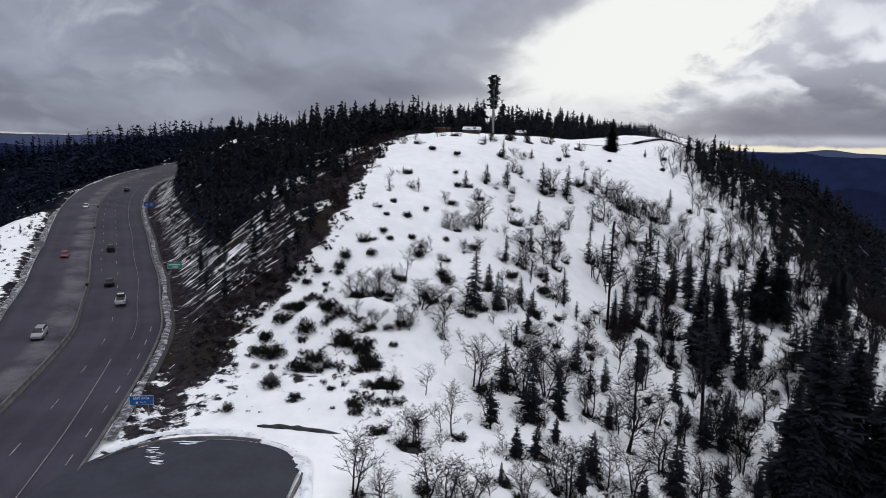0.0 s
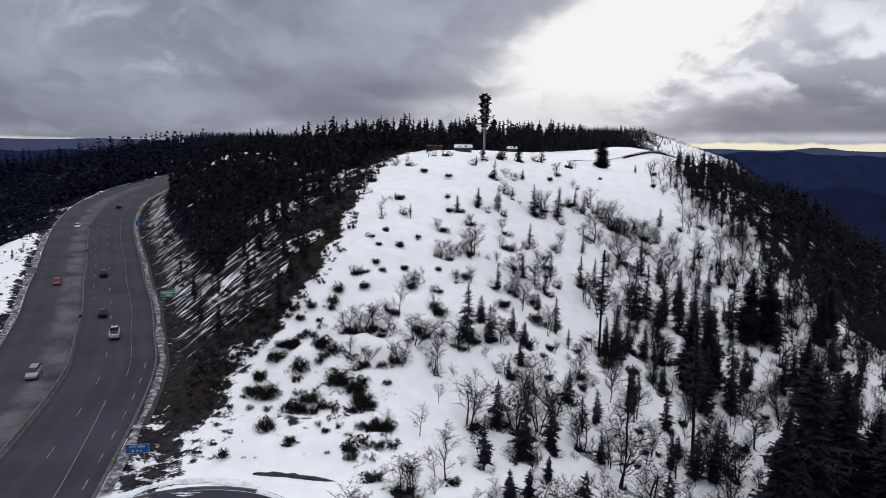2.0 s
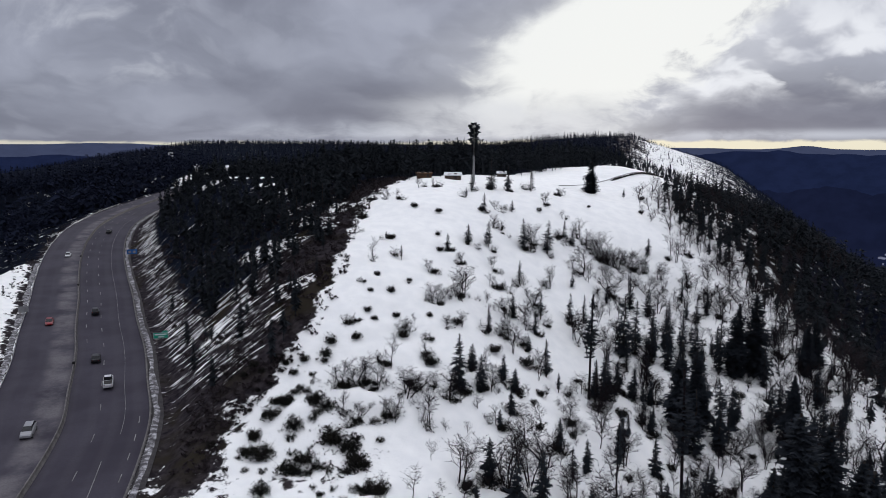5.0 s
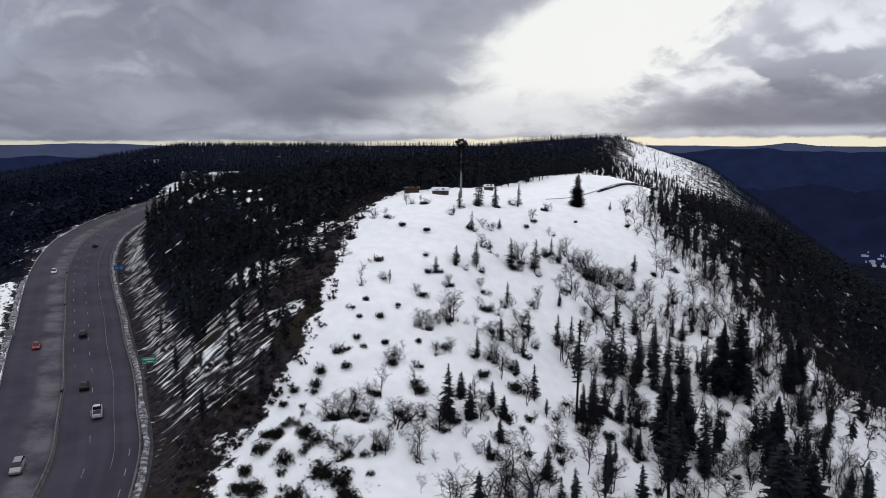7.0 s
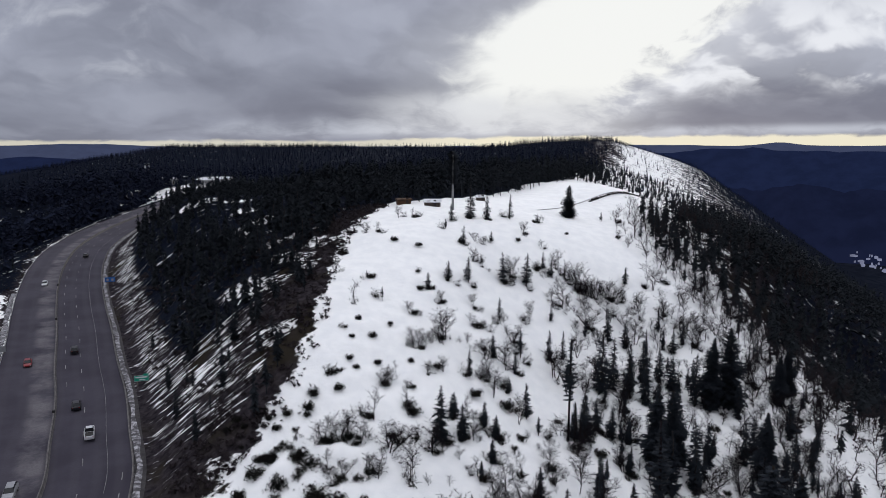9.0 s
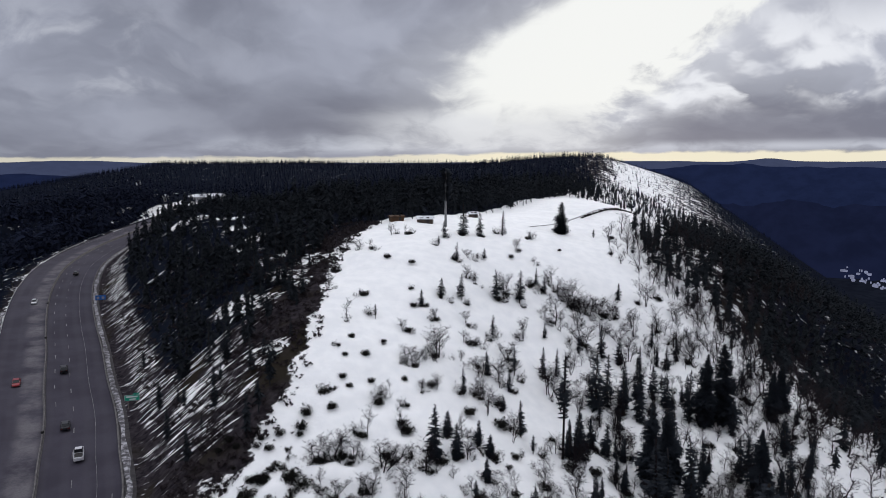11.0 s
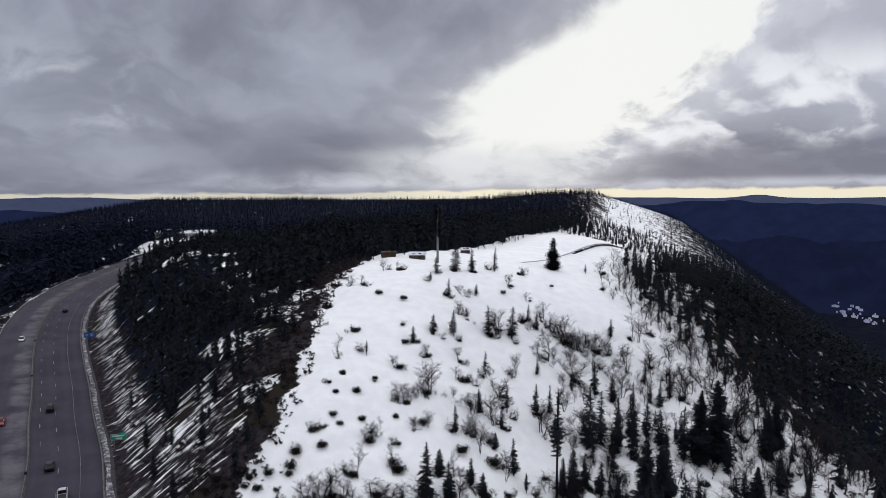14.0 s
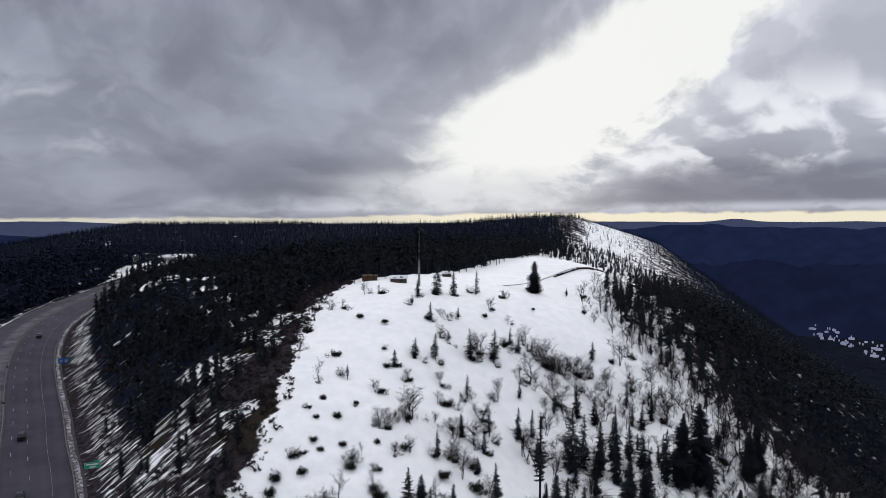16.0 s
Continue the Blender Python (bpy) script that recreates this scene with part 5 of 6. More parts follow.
scatter(WOOD, region_points(1500, -112, -24, 118, 226, 3.4, on_cut, 26), lambda x, y, r2: r2.uniform(4.0, 9.5), "bank_wood", "dark conifers reaching down the streaked road bank", M_FOREST, 13)
near_wood = region_points(6500, -150, 100, 168, 470, 3.6, in_wood, 21)
scatter(WOOD, near_wood, lambda x, y, r2: (7.0 + 9.5 * r2.random() ** 1.5) * (0.60 if y < 200 else 0.70 if x < -50 else 0.82 if x < 5 and y < 290 else 0.95), "conifer_wood", "dense dark conifer wood on the plateau", M_FOREST, 1)


FRONT = [simple_fir(11, 9, w, 0.05, b) for w, b in ((0.24, 0.42), (0.27, 0.5), (0.21, 0.36))]
front_row = region_points(1500, -20, 110, 236, 440, 3.4, lambda x, y, side, chance: (np.abs(x - wood_edge(y) - 1) < 4.5) & (chance < 0.8), 55)
scatter(FRONT, front_row, lambda x, y, r2: r2.uniform(9, 14), "front_pines", "tall pines with bare trunks at the edge of the wood", M_FOREST, 17)


def in_left(x, y, side, chance):
    k = np.interp(y, [100, 180, 225, 245, 400], [34, 23, 13, 6, 5])
    return (side < LEFT - k) & ((side < LEFT - k - 5) | (chance < 0.3))


left_wood = region_points(6000, -420, -95, 60, 520, 5.2, in_left, 22)
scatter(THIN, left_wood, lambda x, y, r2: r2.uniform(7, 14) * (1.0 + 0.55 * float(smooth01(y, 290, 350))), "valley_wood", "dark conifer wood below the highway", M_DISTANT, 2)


def in_right(x, y, side, chance):
    e = brow_edge(y) + 17 * hash_noise(x, y, 0.045)
    return (x > e - 2) & (chance < np.interp(y, [135, 170, 195, 215], [0.03, 0.06, 0.14, 0.8]) + 0.80 * np.clip((x - e) / np.interp(y, [135, 170, 200, 220], [90, 75, 55, 10]), 0, 1) ** np.interp(y, [195, 220], [1.6, 1.0]))


right_wood = region_points(12000, 75, 330, 110, 430, 3.5, in_right, 23)
scatter(WOOD, [q for q in right_wood if q[0] < 150], lambda x, y, r2: r2.uniform(6.5, 13) * (1.0 if x > brow_edge(y) + 6 else 0.7), "slope_wood", "dense dark conifers on the steep far slope", M_FOREST, 3)
scatter(FAINT, [q for q in right_wood if q[0] >= 150], lambda x, y, r2: r2.uniform(6, 12), "gully_wood", "dark conifers down in the gully beyond the spur", M_FOREST, 15)


def in_far(x, y, side, chance):
    r = x - (70 + 0.33 * (y - 400))
    on_road = (side > LEFT - 18) & (side < RIGHT + 12) & (y < 505)
    flank = chance < np.where(y < 600, np.where(r < 70, 0.9, 0.5), np.where(r < 50, 0.9, 0.32 + 0.35 * smooth01(r, 80, 170)))
    return ~on_road & clear_of_wood(x, y) & np.where(r > 25, flank, (x < wood_edge(y) + 60) | (y > 470))


band = region_points(3600, 40, 240, 415, 590, 4.4, lambda x, y, side, chance: (x > wood_edge(y) - 20) & ((x < 108 + 0.6 * (y - 400)) | ((y < 540) & (chance < 0.6))), 25)
scatter(WOOD, band, lambda x, y, r2: r2.uniform(6, 11) * (1.0 if x < wood_edge(y) + 12 else 0.6), "edge_wood", "conifers at the far edge of the snowfield", M_FOREST, 8)
far_wood = region_points(16000, -560, 520, 440, 1230, 6.8, in_far, 24)
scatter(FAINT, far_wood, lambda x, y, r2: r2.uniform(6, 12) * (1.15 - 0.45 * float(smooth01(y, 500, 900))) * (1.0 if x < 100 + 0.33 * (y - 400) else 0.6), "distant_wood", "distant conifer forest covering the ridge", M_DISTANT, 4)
crest_wood = region_points(4200, -860, -120, 1230, 1620, 8.5, lambda x, y, side, chance: chance < 0.8, 27)
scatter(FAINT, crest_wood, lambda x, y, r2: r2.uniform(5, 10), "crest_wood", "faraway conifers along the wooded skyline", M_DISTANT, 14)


# ---- undergrowth ----
M_BRUSH = material("brown_brush", needle_colour(col(0.020, 0.0155, 0.0185), col(0.040, 0.031, 0.034)), 0.9, spec=0.05)


def clump_mesh(n, shoots, leaf_size=2.0):
    """Dense dead brush, unit size: small clumps of twigs with shoots above them."""
    lf, _ = shrub_mesh(rng, n, 0.9, leaf_size)
    tv, tf = tangle_mesh(shoots)
    b = len(lf[0])
    return [q * 0.75 for q in lf[0]] + tv, lf[1] + [tuple(i + b for i in q) for q in tf]


BRUSH = [clump_mesh(k, 3) for k in (20, 24, 28)]


def brush_places(x, y, side, chance):
    top = np.interp(y, [86, 93, 100, 108, 113, 120, 127, 135, 150, 180, 205, 222, 240], [-60, -36, -33.5, -30.5, -28.3, -24.3, -22.3, -20.8, -19.8, -19.2, -17.0, -13.5, -8])
    strip = (side > RIGHT + 7) & (x < top + 1.5) & (y > 96)
    return strip & (chance < np.clip(1.15 - (top - x) / 24, 0.12, 1))


scatter(BRUSH, region_points(12000, -120, -8, 96, 245, 1.35, brush_places, 41), lambda x, y, r2: r2.uniform(0.7, 1.9), "bank_brush", "brown leafless brush on the road bank", M_BRUSH, 5, "brush")


def slope_brush(x, y, side, chance):
    return (x > brow_edge(y)) & (chance < 0.2 + 0.7 * np.clip((x - brow_edge(y)) / np.interp(y, [135, 170], [45, 22]), 0, 1))


scatter([clump_mesh(k, 14, 1.0) for k in (14, 18)], region_points(3800, 76, 190, 110, 330, 2.6, slope_brush, 42), lambda x, y, r2: r2.uniform(1.5, 4.0), "slope_brush", "dark leafless brush under the conifers of the slope", M_BRUSH, 6, "brush")


def verge_brush(x, y, side, chance):
    k = np.interp(y, [100, 180, 230, 400], [20, 14, 10, 6])
    return (side < LEFT - 2.2) & (side > LEFT - k) & (chance < np.where(side > LEFT - 8, 0.8, 0.22))


SAPLINGS = [bare_mesh(1.0, rng, 1, 2, 0.1)[0] for _ in range(5)]


def flank_oaks(x, y, side, chance):
    e = brow_edge(y)
    return (x > e - 16) & (chance < np.clip(0.25 + (x - e + 10) / 30, 0, 1) * np.clip((x - e - 70) / -30, 0, 1) * np.clip((y - 110) / 90, 0.3, 1))


scatter(SAPLINGS, region_points(3600, 70, 175, 118, 300, 2.7, flank_oaks, 54), lambda x, y, r2: r2.uniform(4.0, 8.5), "flank_oaks", "brown leafless oaks crowding the steep far slope", M_BRUSH, 16, "thicket", 1.2)
STEMS = [bare_mesh(1.0, rng, 1, 3, 0.1)[0] for _ in range(4)]
scatter(STEMS, region_points(620, -8, 46, 66, 128, 2.6, lambda x, y, side, chance: chance < np.clip((x + 14) / 45, 0.12, 1) * np.clip((135 - y) / 40, 0, 1), 36), lambda x, y, r2: r2.uniform(1.8, 4.6), "lower_thicket", "leafless saplings at the foot of the slope", M_TWIG, 12, "thicket")
scatter(STEMS, region_points(2000, 40, 125, 88, 232, 2.9, lambda x, y, side, chance: in_thicket(x, y, side, chance * 1.6), 35), lambda x, y, r2: r2.uniform(2.2, 5.5), "bare_thicket", "leafless saplings crowding the lower slope", M_TWIG, 9, "thicket")


def band_brush(x, y, side, chance):
    """The brown thicket that runs down beside the rest area."""
    f = np.clip((113 - y) / 29, 0, 1)
    mid = -18.5 + 12 * f
    return (np.abs(x - mid) < 3.2) & (y > 82) & (y < 114) & (chance < 0.8)


LOW = [shrub_mesh(rng, 40, 1.0, 1.6)[0] for _ in range(4)]
scatter(LOW, region_points(1500, -26, 0, 80, 116, 0.85, band_brush, 44), lambda x, y, r2: r2.uniform(0.4, 1.2), "thicket_band", "brown leafless thicket beside the rest area", M_BRUSH, 10, "brush")
scatter(LOW, region_points(700, -31, -6, 88, 122, 0.8, lambda x, y, side, chance: chance < 0.5, 45), lambda x, y, r2: r2.uniform(0.12, 0.42), "dry_tufts", "dry tufts poking out of the snow", M_BRUSH, 11, "brush")
scatter(BRUSH, region_points(9000, -165, -62, 60, 330, 1.1, verge_brush, 43), lambda x, y, r2: r2.uniform(0.3, 0.95), "verge_brush", "dry stalks in the snow of the outer verge", M_BRUSH, 7, "brush")


# ---- signs, masts, huts ----
def painted(name, a, b, rough=0.5, metal=0.0, scale=1.5):
    return material(name, two_tone(a, b, scale), rough, metal, spec=0.3)


M_BLUE = painted("blue_sign_sheeting", col(0.006, 0.075, 0.26), col(0.012, 0.105, 0.33))
M_GREEN = painted("green_sign_sheeting", col(0.0, 0.24, 0.15), col(0.01, 0.30, 0.19))
M_WHITE = painted("white_sheeting", col(0.55, 0.56, 0.58), col(0.72, 0.73, 0.74))
M_ALU = painted("bare_aluminium", col(0.22, 0.22, 0.23), col(0.30, 0.30, 0.31), 0.5, 0.5)
M_DARK = painted("dark_steel", col(0.018, 0.017, 0.018), col(0.034, 0.031, 0.030), 0.6, 0.3)
M_POLE = painted("grey_mast", col(0.16, 0.165, 0.17), col(0.24, 0.245, 0.25), 0.55, 0.3)
M_ROOF = painted("snow_on_roof", col(0.62, 0.63, 0.66), col(0.82, 0.83, 0.86), 0.8)
M_WALL = painted("weathered_boards", col(0.045, 0.034, 0.028), col(0.090, 0.068, 0.055), 0.85)
M_ORANGE = painted("orange_brown_boards", col(0.050, 0.025, 0.012), col(0.085, 0.044, 0.022), 0.8)
M_PALE = painted("pale_siding", col(0.30, 0.30, 0.31), col(0.42, 0.42, 0.43), 0.8)


def text_part(words, size, at, mat, parent, name="lettering"):
    cu = bpy.data.curves.new(name, "FONT")
    cu.body, cu.size, cu.align_x, cu.align_y, cu.extrude = words, size, "CENTER", "CENTER", 0.004
    cu.materials.append(mat)
    ob = new(name, cu)
    ob.parent = parent
    ob.matrix_basis = Matrix.Translation(at) @ pose(0, 0, 0, 90, 0, 0)
    return ob


def sign(name, x, y, yaw, ground_z, w, h, mid, mat, label, posts=2, rim=M_WHITE):
    """A panel on posts that faces -y before it is turned by yaw."""
    top = tagged(new(name, None), label, "road sign")
    top.matrix_basis = pose(x, y, ground_z, 0, 0, yaw)
    if rim:
        part("border", bm_mesh("border", box(0, 0.012, mid, w, 0.02, h, 0.008), rim), top)
        part("panel", bm_mesh("panel", box(0, 0, mid, w - 0.09, 0.03, h - 0.09, 0.008), mat), top)
    else:
        part("panel", bm_mesh("panel", box(0, 0, mid, w, 0.03, h, 0.008), mat), top)
    for i in range(posts):
        px = 0 if posts == 1 else (i - 0.5) * w * 0.56
        part("post", bm_mesh("post", box(px, 0.09, (mid + h * 0.4) / 2 - 0.25, 0.11, 0.13, mid + h * 0.4 + 0.5, 0.01), M_RUST), top)
    return top


rest = sign("rest_area_sign", -38.4, 87.0, 8, height(-38.4, 87.0), 2.9, 1.22, 1.95, M_BLUE, "blue highway sign with white lettering on two posts")
text_part("REST AREA", 0.40, (0, -0.022, 2.22), M_WHITE, rest)
part("number_bar", bm_mesh("number_bar", box(-0.52, -0.02, 1.68, 0.26, 0.01, 0.25), M_WHITE), rest)
text_part("MILES", 0.30, (0.22, -0.022, 1.68), M_WHITE, rest)
exit_sign = sign("exit_sign", -62.7, 161.9, 14, height(-62.7, 161.9), 3.2, 1.35, 2.3, M_GREEN, "green highway exit sign with a number tab on two posts")
part("number_tab", bm_mesh("number_tab", box(0.95, 0.0, 3.18, 1.2, 0.03, 0.36, 0.008), M_GREEN), exit_sign)
part("name_bar", bm_mesh("name_bar", box(0, -0.02, 2.55, 2.5, 0.01, 0.30), M_WHITE), exit_sign)
part("distance_bar", bm_mesh("distance_bar", box(0.1, -0.02, 1.98, 1.3, 0.01, 0.26), M_WHITE), exit_sign)
pair = sign("service_sign", -107.9, 256.3, 22, height(-107.9, 256.3), 3.4, 1.7, 2.3, M_BLUE, "dark blue service sign with two pale symbols", rim=None)
for dx in (-0.8, 0.8):
    bm = bmesh.new()
    bmesh.ops.create_cone(bm, cap_ends=True, segments=20, radius1=0.46, radius2=0.46, depth=0.012, matrix=Matrix.Translation((dx, -0.024, 2.2)) @ pose(0, 0, 0, 90, 0, 0))
    part("symbol", bm_mesh("symbol", bm, M_ALU), pair)
sign("sign_back", -106.6, 184.2, 25, height(-106.6, 184.2), 2.4, 1.6, 1.5, M_ALU, "bare metal back of a road sign on two posts", rim=None)
sign("marker_sign", -148.1, 275.4, 25, height(-148.1, 275.4), 1.0, 1.0, 2.2, M_DARK, "small dark square sign on one post", 1, None)
for off, y in ((0.0, 146.0), (0.0, 212.5), (0.0, 252.0)):
    i = int(np.argmin(np.abs(FINE[:, 1] - y)))
    mk_ob = tagged(new("barrier_marker", bm_mesh("barrier_marker", box(0, 0, 0.25, 0.45, 0.5, 0.55, 0.05), M_DARK)), "small dark marker box on the median barrier", "marker", "barrier markers")
    mk_ob.matrix_basis = pose(FINE[i, 0], FINE[i, 1], float(road_height(FINE[i, 1])) + 0.83)


def cone(r0, r1, z0, z1, sides=14):
    bm = bmesh.new()
    bmesh.ops.create_cone(bm, cap_ends=True, segments=sides, radius1=r0, radius2=r1, depth=z1 - z0, matrix=Matrix.Translation((0, 0, (z0 + z1) / 2)))
    return bm


def mast():
    """A telephone mast dressed up as a pine."""
    x, y, h = 13.8, 229.5, 18.6
    top = tagged(new("antenna_mast", None), "tall grey antenna mast disguised as a bushy pine", "mast")
    top.matrix_basis = pose(x, y, height(x, y))
    part("pole", bm_mesh("pole", cone(0.42, 0.26, -0.6, h - 0.8), M_POLE, True), top)
    v, f = [], []
    for lv in range(34):
        z = 8.6 + (h - 8.6) * lv / 33
        for j in range(11):
            if rng.random() < 0.12:
                continue
            a = 6.283 * (j + rng.uniform(-0.4, 0.4)) / 11 + lv
            L = rng.uniform(1.2, 2.0) * (0.82 + 0.25 * math.sin(lv * 0.9)) * (0.7 if lv > 31 or lv < 2 else 1)
            d, s = Vector((math.cos(a), math.sin(a), 0)), Vector((-math.sin(a), math.cos(a), 0))
            o = Vector((0, 0, z))
            tip = o + d * L + Vector((0, 0, rng.uniform(-0.15, 0.5)))
            for k in range(3):
                q = o + (tip - o) * (0.5 + 0.25 * k)
                w = rng.uniform(0.25, 0.48)
                b = len(v)
                v += [q - d * 0.3, q + s * w + Vector((0, 0, w * 0.6)), q + d * 0.3, q - s * w - Vector((0, 0, w * 0.6))]
                f += [(b, b + 1, b + 2), (b, b + 2, b + 3)]
    part("false_foliage", mesh_of("false_foliage", v, f, [M_NEEDLE]), top)
    for k in range(3):
        a = 2.1 * k + 0.4
        part("antenna", bm_mesh("antenna", box(math.cos(a) * 0.75, math.sin(a) * 0.75, 16.2, 0.28, 0.28, 2.0, 0.04), M_DARK), top)


mast()


def hut(name, x, y, yaw, w, d, h, wall, roof, label, pitch=0.9, base=0.0):
    """A small gabled building: walls, roof with eaves, door and window."""
    z = height(x, y) + base
    top = tagged(new(name, None), label, "building")
    top.matrix_basis = pose(x, y, z, 0, 0, yaw)
    v = [(-w / 2, -d / 2, -1), (w / 2, -d / 2, -1), (w / 2, d / 2, -1), (-w / 2, d / 2, -1), (-w / 2, -d / 2, h), (w / 2, -d / 2, h), (w / 2, d / 2, h), (-w / 2, d / 2, h), (-w / 2, 0, h + pitch), (w / 2, 0, h + pitch)]
    part("wall", mesh_of("wall", v, [(0, 1, 5, 4), (1, 2, 6, 9, 5), (2, 3, 7, 6), (3, 0, 4, 8, 7)], [wall]), top)
    e, t = 0.35, 0.28
    for sg in (-1, 1):
        y0, y1 = sg * (d / 2 + e), 0.0
        z0, z1 = h - pitch * e / (d / 2), h + pitch
        rv = [(-w / 2 - e, y0, z0 + 0.02), (w / 2 + e, y0, z0 + 0.02), (w / 2 + e, y1, z1 + 0.02), (-w / 2 - e, y1, z1 + 0.02)]
        rv += [(a, b, c + t) for a, b, c in rv]
        part("roof", mesh_of("roof", rv, [(3, 2, 1, 0), (4, 5, 6, 7), (0, 1, 5, 4), (1, 2, 6, 5), (2, 3, 7, 6), (3, 0, 4, 7)], [roof]), top)
    part("door", bm_mesh("door", box(w * 0.2, -d / 2 - 0.02, 1.0, 0.9, 0.06, 2.0, 0.02), M_DARK), top)
    part("window", bm_mesh("window", box(-w * 0.2, -d / 2 - 0.02, 1.4, 0.9, 0.06, 0.8, 0.02), M_DARK), top)
    return top


hut("equipment_hut", 7.5, 238.5, -8, 5.2, 3.6, 1.3, M_WALL, M_ROOF, "low dark equipment hut with snow on its roof", 0.7)
hut("timber_shed", -2.2, 246.0, 12, 4.6, 3.4, 1.3, M_ORANGE, M_ORANGE, "orange-brown timber shed at the edge of the wood", 0.3)
hut("small_hut", 26.0, 260.0, 5, 3.0, 2.4, 1.2, M_WALL, M_ROOF, "small dark hut among the tree trunks", 0.5)
for x, y, w, b in ((-171, 524, 8, 1.5), (-146, 526, 9, 1.5), (-134, 530, 8, 1.5)):
    hut("house", x, y, rng.uniform(-20, 20), w, 6.5, 3.0, M_PALE, M_ROOF, "distant house with a snow-covered roof in the forest", 1.4, b - 0.6)
bill = sign("tall_sign", -204.0, 567.0, 12, height(-204.0, 567.0), 3.8, 3.6, 11.0, M_WHITE, "tall pale roadside sign standing above the forest", 2, M_DARK)
part("emblem", bm_mesh("emblem", box(0, -0.03, 11.0, 1.7, 0.02, 1.7, 0.2), M_DARK), bill)

# ---- vehicles ----
M_GLASS = painted("car_glass", col(0.010, 0.011, 0.013), col(0.018, 0.019, 0.022), 0.12)
M_TYRE = painted("tyre_rubber", col(0.012, 0.012, 0.012), col(0.022, 0.022, 0.022), 0.9)
M_LAMP = painted("lamp_lens", col(0.45, 0.45, 0.45), col(0.6, 0.6, 0.6), 0.2)
M_TAIL = painted("tail_lens", col(0.20, 0.01, 0.01), col(0.3, 0.015, 0.012), 0.25)


def prism(sections, mat, name):
    """Rounded body from cross-sections (x along, half width, bottom, top)."""
    v, f = [], []
    for x, w, z0, z1 in sections:
        c = min(0.12, (z1 - z0) * 0.3)
        v += [(x, -w, z0 + c), (x, -w * 0.97, z1 - c), (x, -w + c, z1), (x, w - c, z1), (x, w * 0.97, z1 - c), (x, w, z0 + c), (x, w - c, z0), (x, -w + c, z0)]
    n = 8
    for i in range(len(sections) - 1):
        f += [(i * n + j, i * n + (j + 1) % n, (i + 1) * n + (j + 1) % n, (i + 1) * n + j) for j in range(n)]
    f += [tuple(range(n)), tuple((len(sections) - 1) * n + j for j in range(n))[::-1]]
    return mesh_of(name, v, f, [mat], smooth=False)


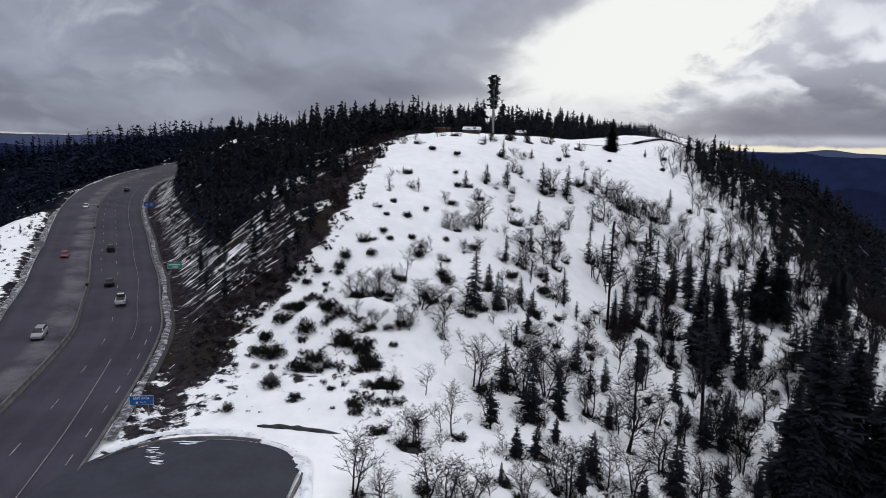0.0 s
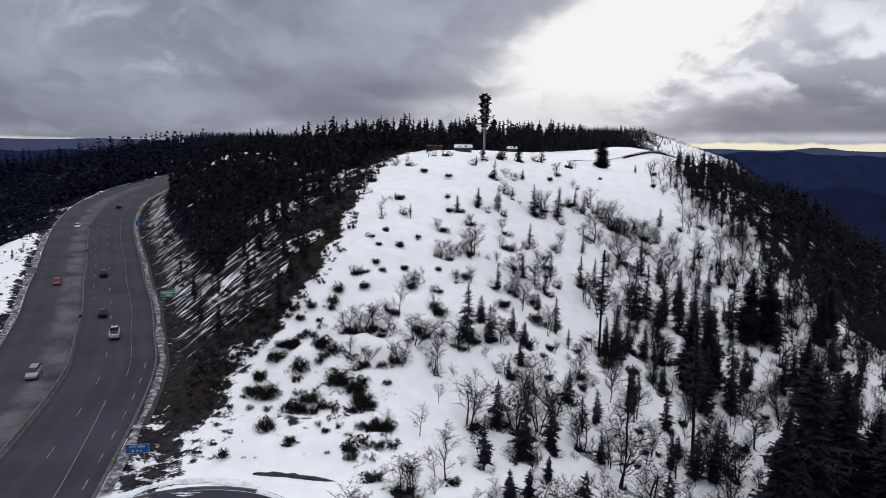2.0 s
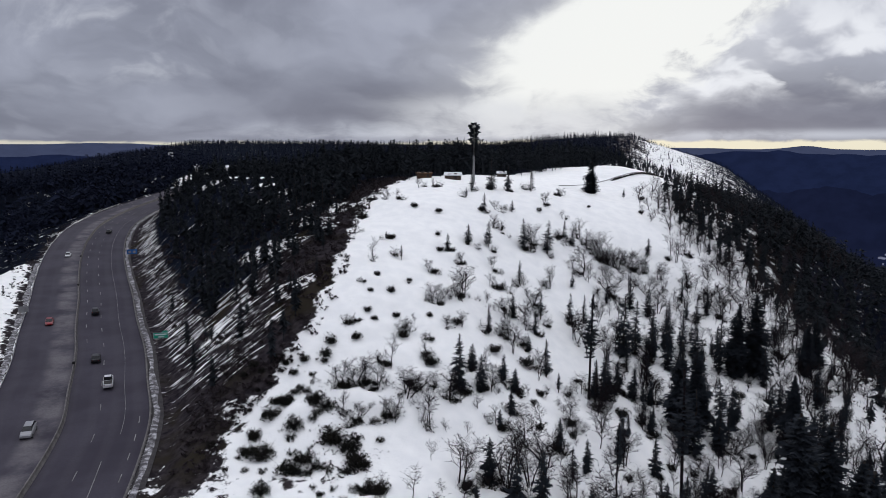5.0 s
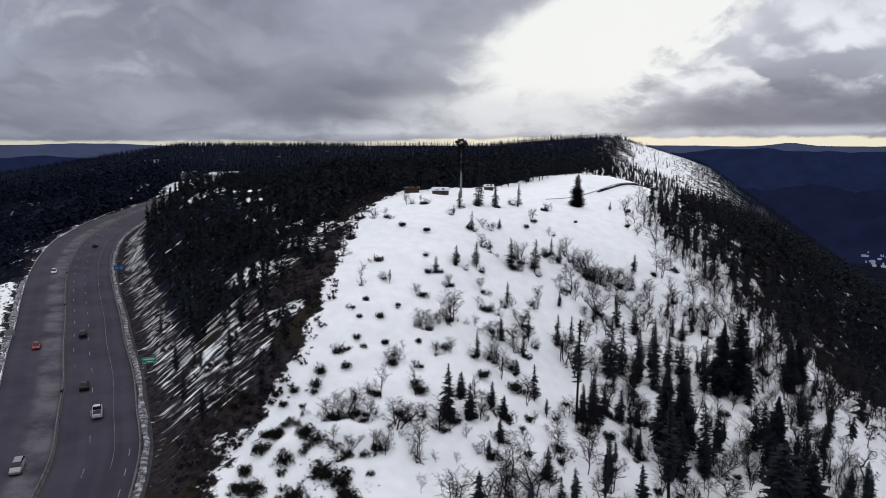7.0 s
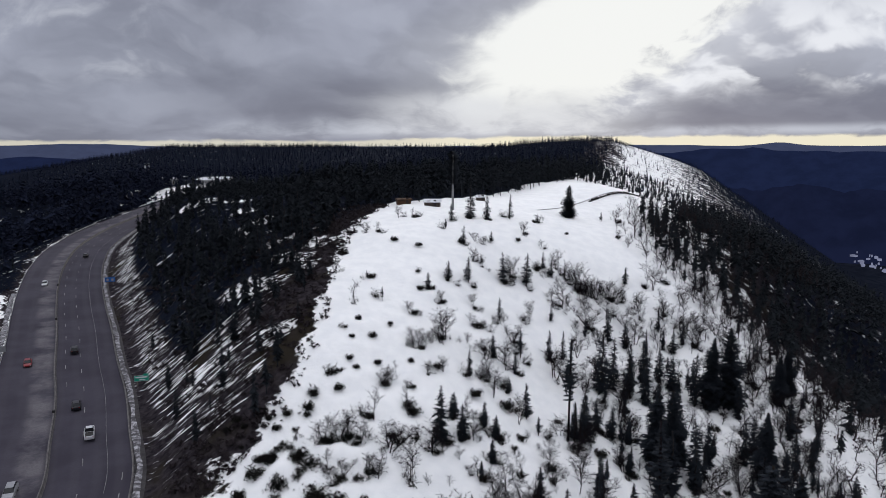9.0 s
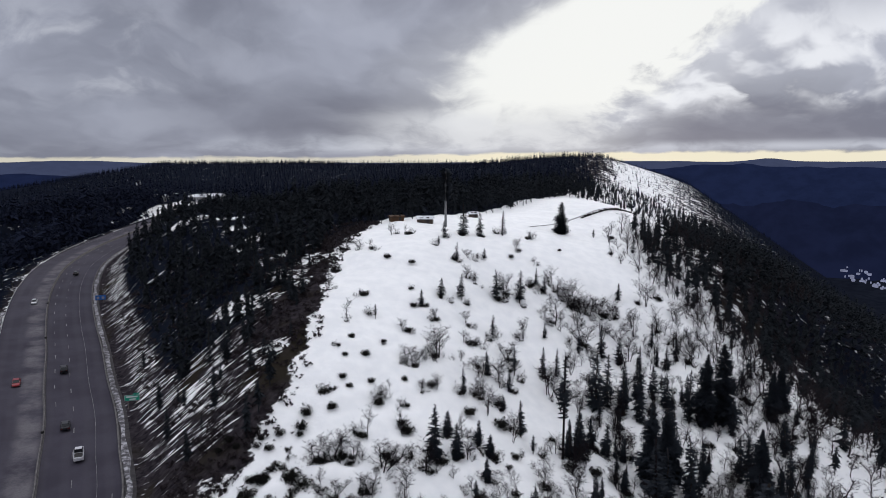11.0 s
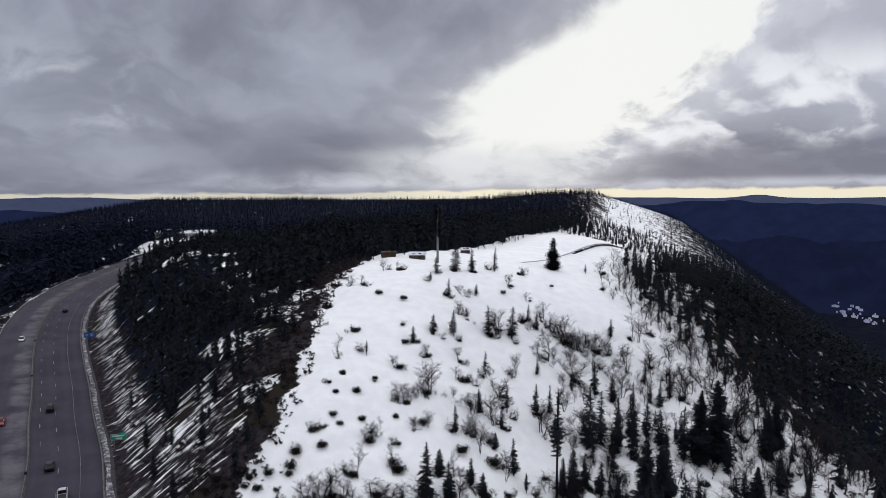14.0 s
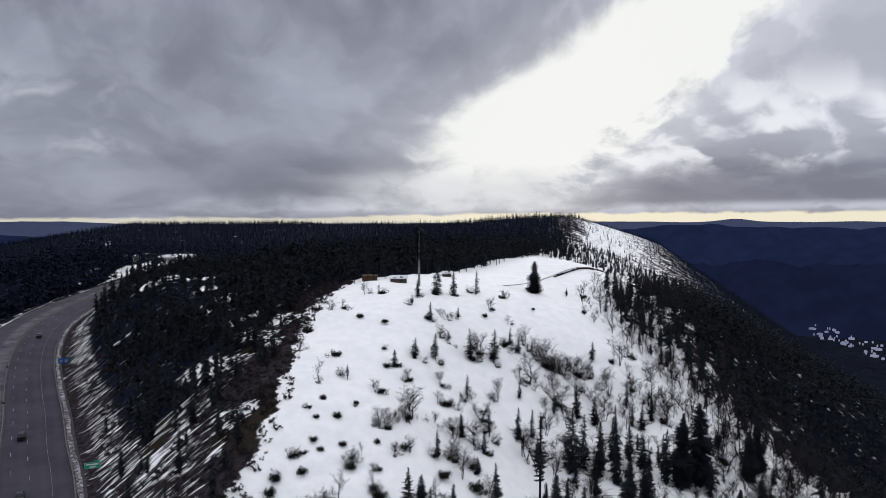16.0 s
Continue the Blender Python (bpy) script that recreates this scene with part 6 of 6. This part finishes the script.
def vehicle(kind, colour, side, y, back, label):
    """kind: car, suv or pickup; it drives away from the spur's foot, or towards it when back is true."""
    i = int(np.argmin(np.abs(FINE[:, 1] - y)))
    p = offset_line(side)[i]
    a = math.degrees(math.atan2(FTAN[i, 1], FTAN[i, 0])) + (180 if back else 0)
    grade = 3.0 if not back else -3.0
    top = tagged(new(kind, None), label, "car" if kind != "pickup_truck" else "truck", "vehicles on the highway")
    top.matrix_basis = pose(p[0], p[1], float(road_height(p[1])) + 0.02, 0, -grade, a)
    paint = material("paint_" + kind, two_tone(tuple(c * 0.85 for c in colour[:3]) + (1,), colour, 3.0), 0.3, 0.2, spec=0.5)
    L = {"car": 4.6, "suv": 4.8, "pickup_truck": 5.6}[kind]
    hi = {"car": 0.0, "suv": 0.22, "pickup_truck": 0.22}[kind]
    part("body", prism([(-L / 2, 0.78, 0.42 + hi * 0.5, 0.86 + hi), (-L / 2 + 0.15, 0.9, 0.3 + hi * 0.5, 0.98 + hi), (-0.4, 0.92, 0.26 + hi * 0.5, 0.98 + hi), (L / 2 - 1.3, 0.92, 0.26 + hi * 0.5, 0.94 + hi), (L / 2 - 0.2, 0.86, 0.3 + hi * 0.5, 0.80 + hi), (L / 2, 0.74, 0.42 + hi * 0.5, 0.66 + hi)], paint, "body"), top)
    if kind == "pickup_truck":
        cab = [(-0.55, 0.80, 0.98 + hi, 1.0 + hi), (-0.45, 0.74, 0.98 + hi, 1.62 + hi), (0.75, 0.74, 0.98 + hi, 1.62 + hi), (1.35, 0.80, 0.92 + hi, 1.0 + hi)]
        part("load_bed", bm_mesh("load_bed", box(-1.72, 0, 0.99 + hi, 1.9, 1.45, 0.03), M_DARK), top)
    else:
        r = -L / 2 + (0.12 if kind == "suv" else 0.55)
        cab = [(r, 0.80, 0.96 + hi, 1.0 + hi), (r + 0.45, 0.70, 0.96 + hi, 1.42 + hi), (0.35, 0.70, 0.96 + hi, 1.44 + hi), (1.15, 0.80, 0.92 + hi, 0.98 + hi)]
    part("window_band", prism(cab, M_GLASS, "window_band"), top)
    x0, x1 = cab[1][0] + 0.03, cab[2][0] - 0.03
    part("roof", bm_mesh("roof", box((x0 + x1) / 2, 0, cab[1][3] + 0.015, x1 - x0, 1.22, 0.05, 0.02), paint), top)
    for wx in (-L / 2 + 0.85, L / 2 - 0.9):
        for wy in (-0.82, 0.82):
            bm = bmesh.new()
            bmesh.ops.create_cone(bm, cap_ends=True, segments=16, radius1=0.33, radius2=0.33, depth=0.22, matrix=Matrix.Translation((wx, wy, 0.33)) @ pose(0, 0, 0, 90, 0, 0))
            wheel = part("wheel", bm_mesh("wheel", bm, M_TYRE), top)
            bm = bmesh.new()
            bmesh.ops.create_cone(bm, cap_ends=True, segments=12, radius1=0.19, radius2=0.19, depth=0.235, matrix=Matrix.Translation((wx, wy, 0.33)) @ pose(0, 0, 0, 90, 0, 0))
            part("rim", bm_mesh("rim", bm, M_ALU), wheel)
    for wy in (-0.62, 0.62):
        part("headlight", bm_mesh("headlight", box(L / 2 - 0.08, wy, 0.62 + hi, 0.16, 0.32, 0.14, 0.03), M_LAMP), top)
        part("tail_light", bm_mesh("tail_light", box(-L / 2 + 0.06, wy, 0.76 + hi, 0.14, 0.28, 0.16, 0.03), M_TAIL), top)


WHITE, SILVER, RED, BLACK = col(0.62, 0.62, 0.64), col(0.28, 0.28, 0.30), col(0.22, 0.012, 0.018), col(0.015, 0.015, 0.018)
vehicle("pickup_truck", WHITE, 6.9, 134, False, "white pickup truck with an open load bed")
vehicle("car", BLACK, 4.1, 149, False, "dark saloon car driving in the inner lane")
vehicle("suv", BLACK, 4.4, 184, False, "dark sport utility car on the highway")
vehicle("car", WHITE, -4.4, 258, True, "white car coming down the highway")
vehicle("suv", SILVER, -4.6, 116, True, "silver estate car coming down the highway")
vehicle("car", RED, -6.0, 179.5, True, "dark red car in the outer lane")
vehicle("car", BLACK, 6.2, 299, False, "dark car far along the bend")


# ---- track over the plateau ----
def track():
    """A ploughed track that bends over the top: a dark cut edge in the snow."""
    line = spline([(44, 247), (54, 258), (65, 272), (77, 285), (89, 295), (98, 300)], 1.2)
    tang = np.gradient(line, axis=0)
    tang /= np.linalg.norm(tang, axis=1)[:, None]
    for name, off, w, up, mat, label in (("track_surface", 0.0, 0.55, 0.05, M_ROOF, "narrow ploughed track across the snowy plateau"), ("track_edge", 0.9, 0.22, 0.18, M_WALL, "dark bare edge of earth beside the track")):
        verts = []
        for i, ((px, py), (tx, ty)) in enumerate(zip(line, tang)):
            k = w * (0.6 + 0.5 * noise.noise((i * 0.3, off, 2.0))) * min(1.0, 0.15 + i / len(line) * 1.2)
            for o, u in ((-k, 0.0), (0, 1.0), (k, 0.0)):
                x, y = px + ty * (off + o), py - tx * (off + o)
                verts.append((x, y, height(x, y) + up * (0.35 + u) + 0.15))
        faces = [(3 * i + j, 3 * i + j + 1, 3 * i + j + 4, 3 * i + j + 3) for i in range(len(line) - 1) for j in range(2)]
        tagged(new(name, mesh_of(name, verts, faces, [mat], smooth=True)), label, "track", kind="structure")
    for i in range(len(line) // 2, len(line)):
        plant(SHRUBS, line[i][0] + 1.9 + rng.uniform(-0.4, 0.4), line[i][1] - 1.4, rng.uniform(0.35, 0.8), 1.3, 0.1, "dark bush along the edge of the plateau track")


track()
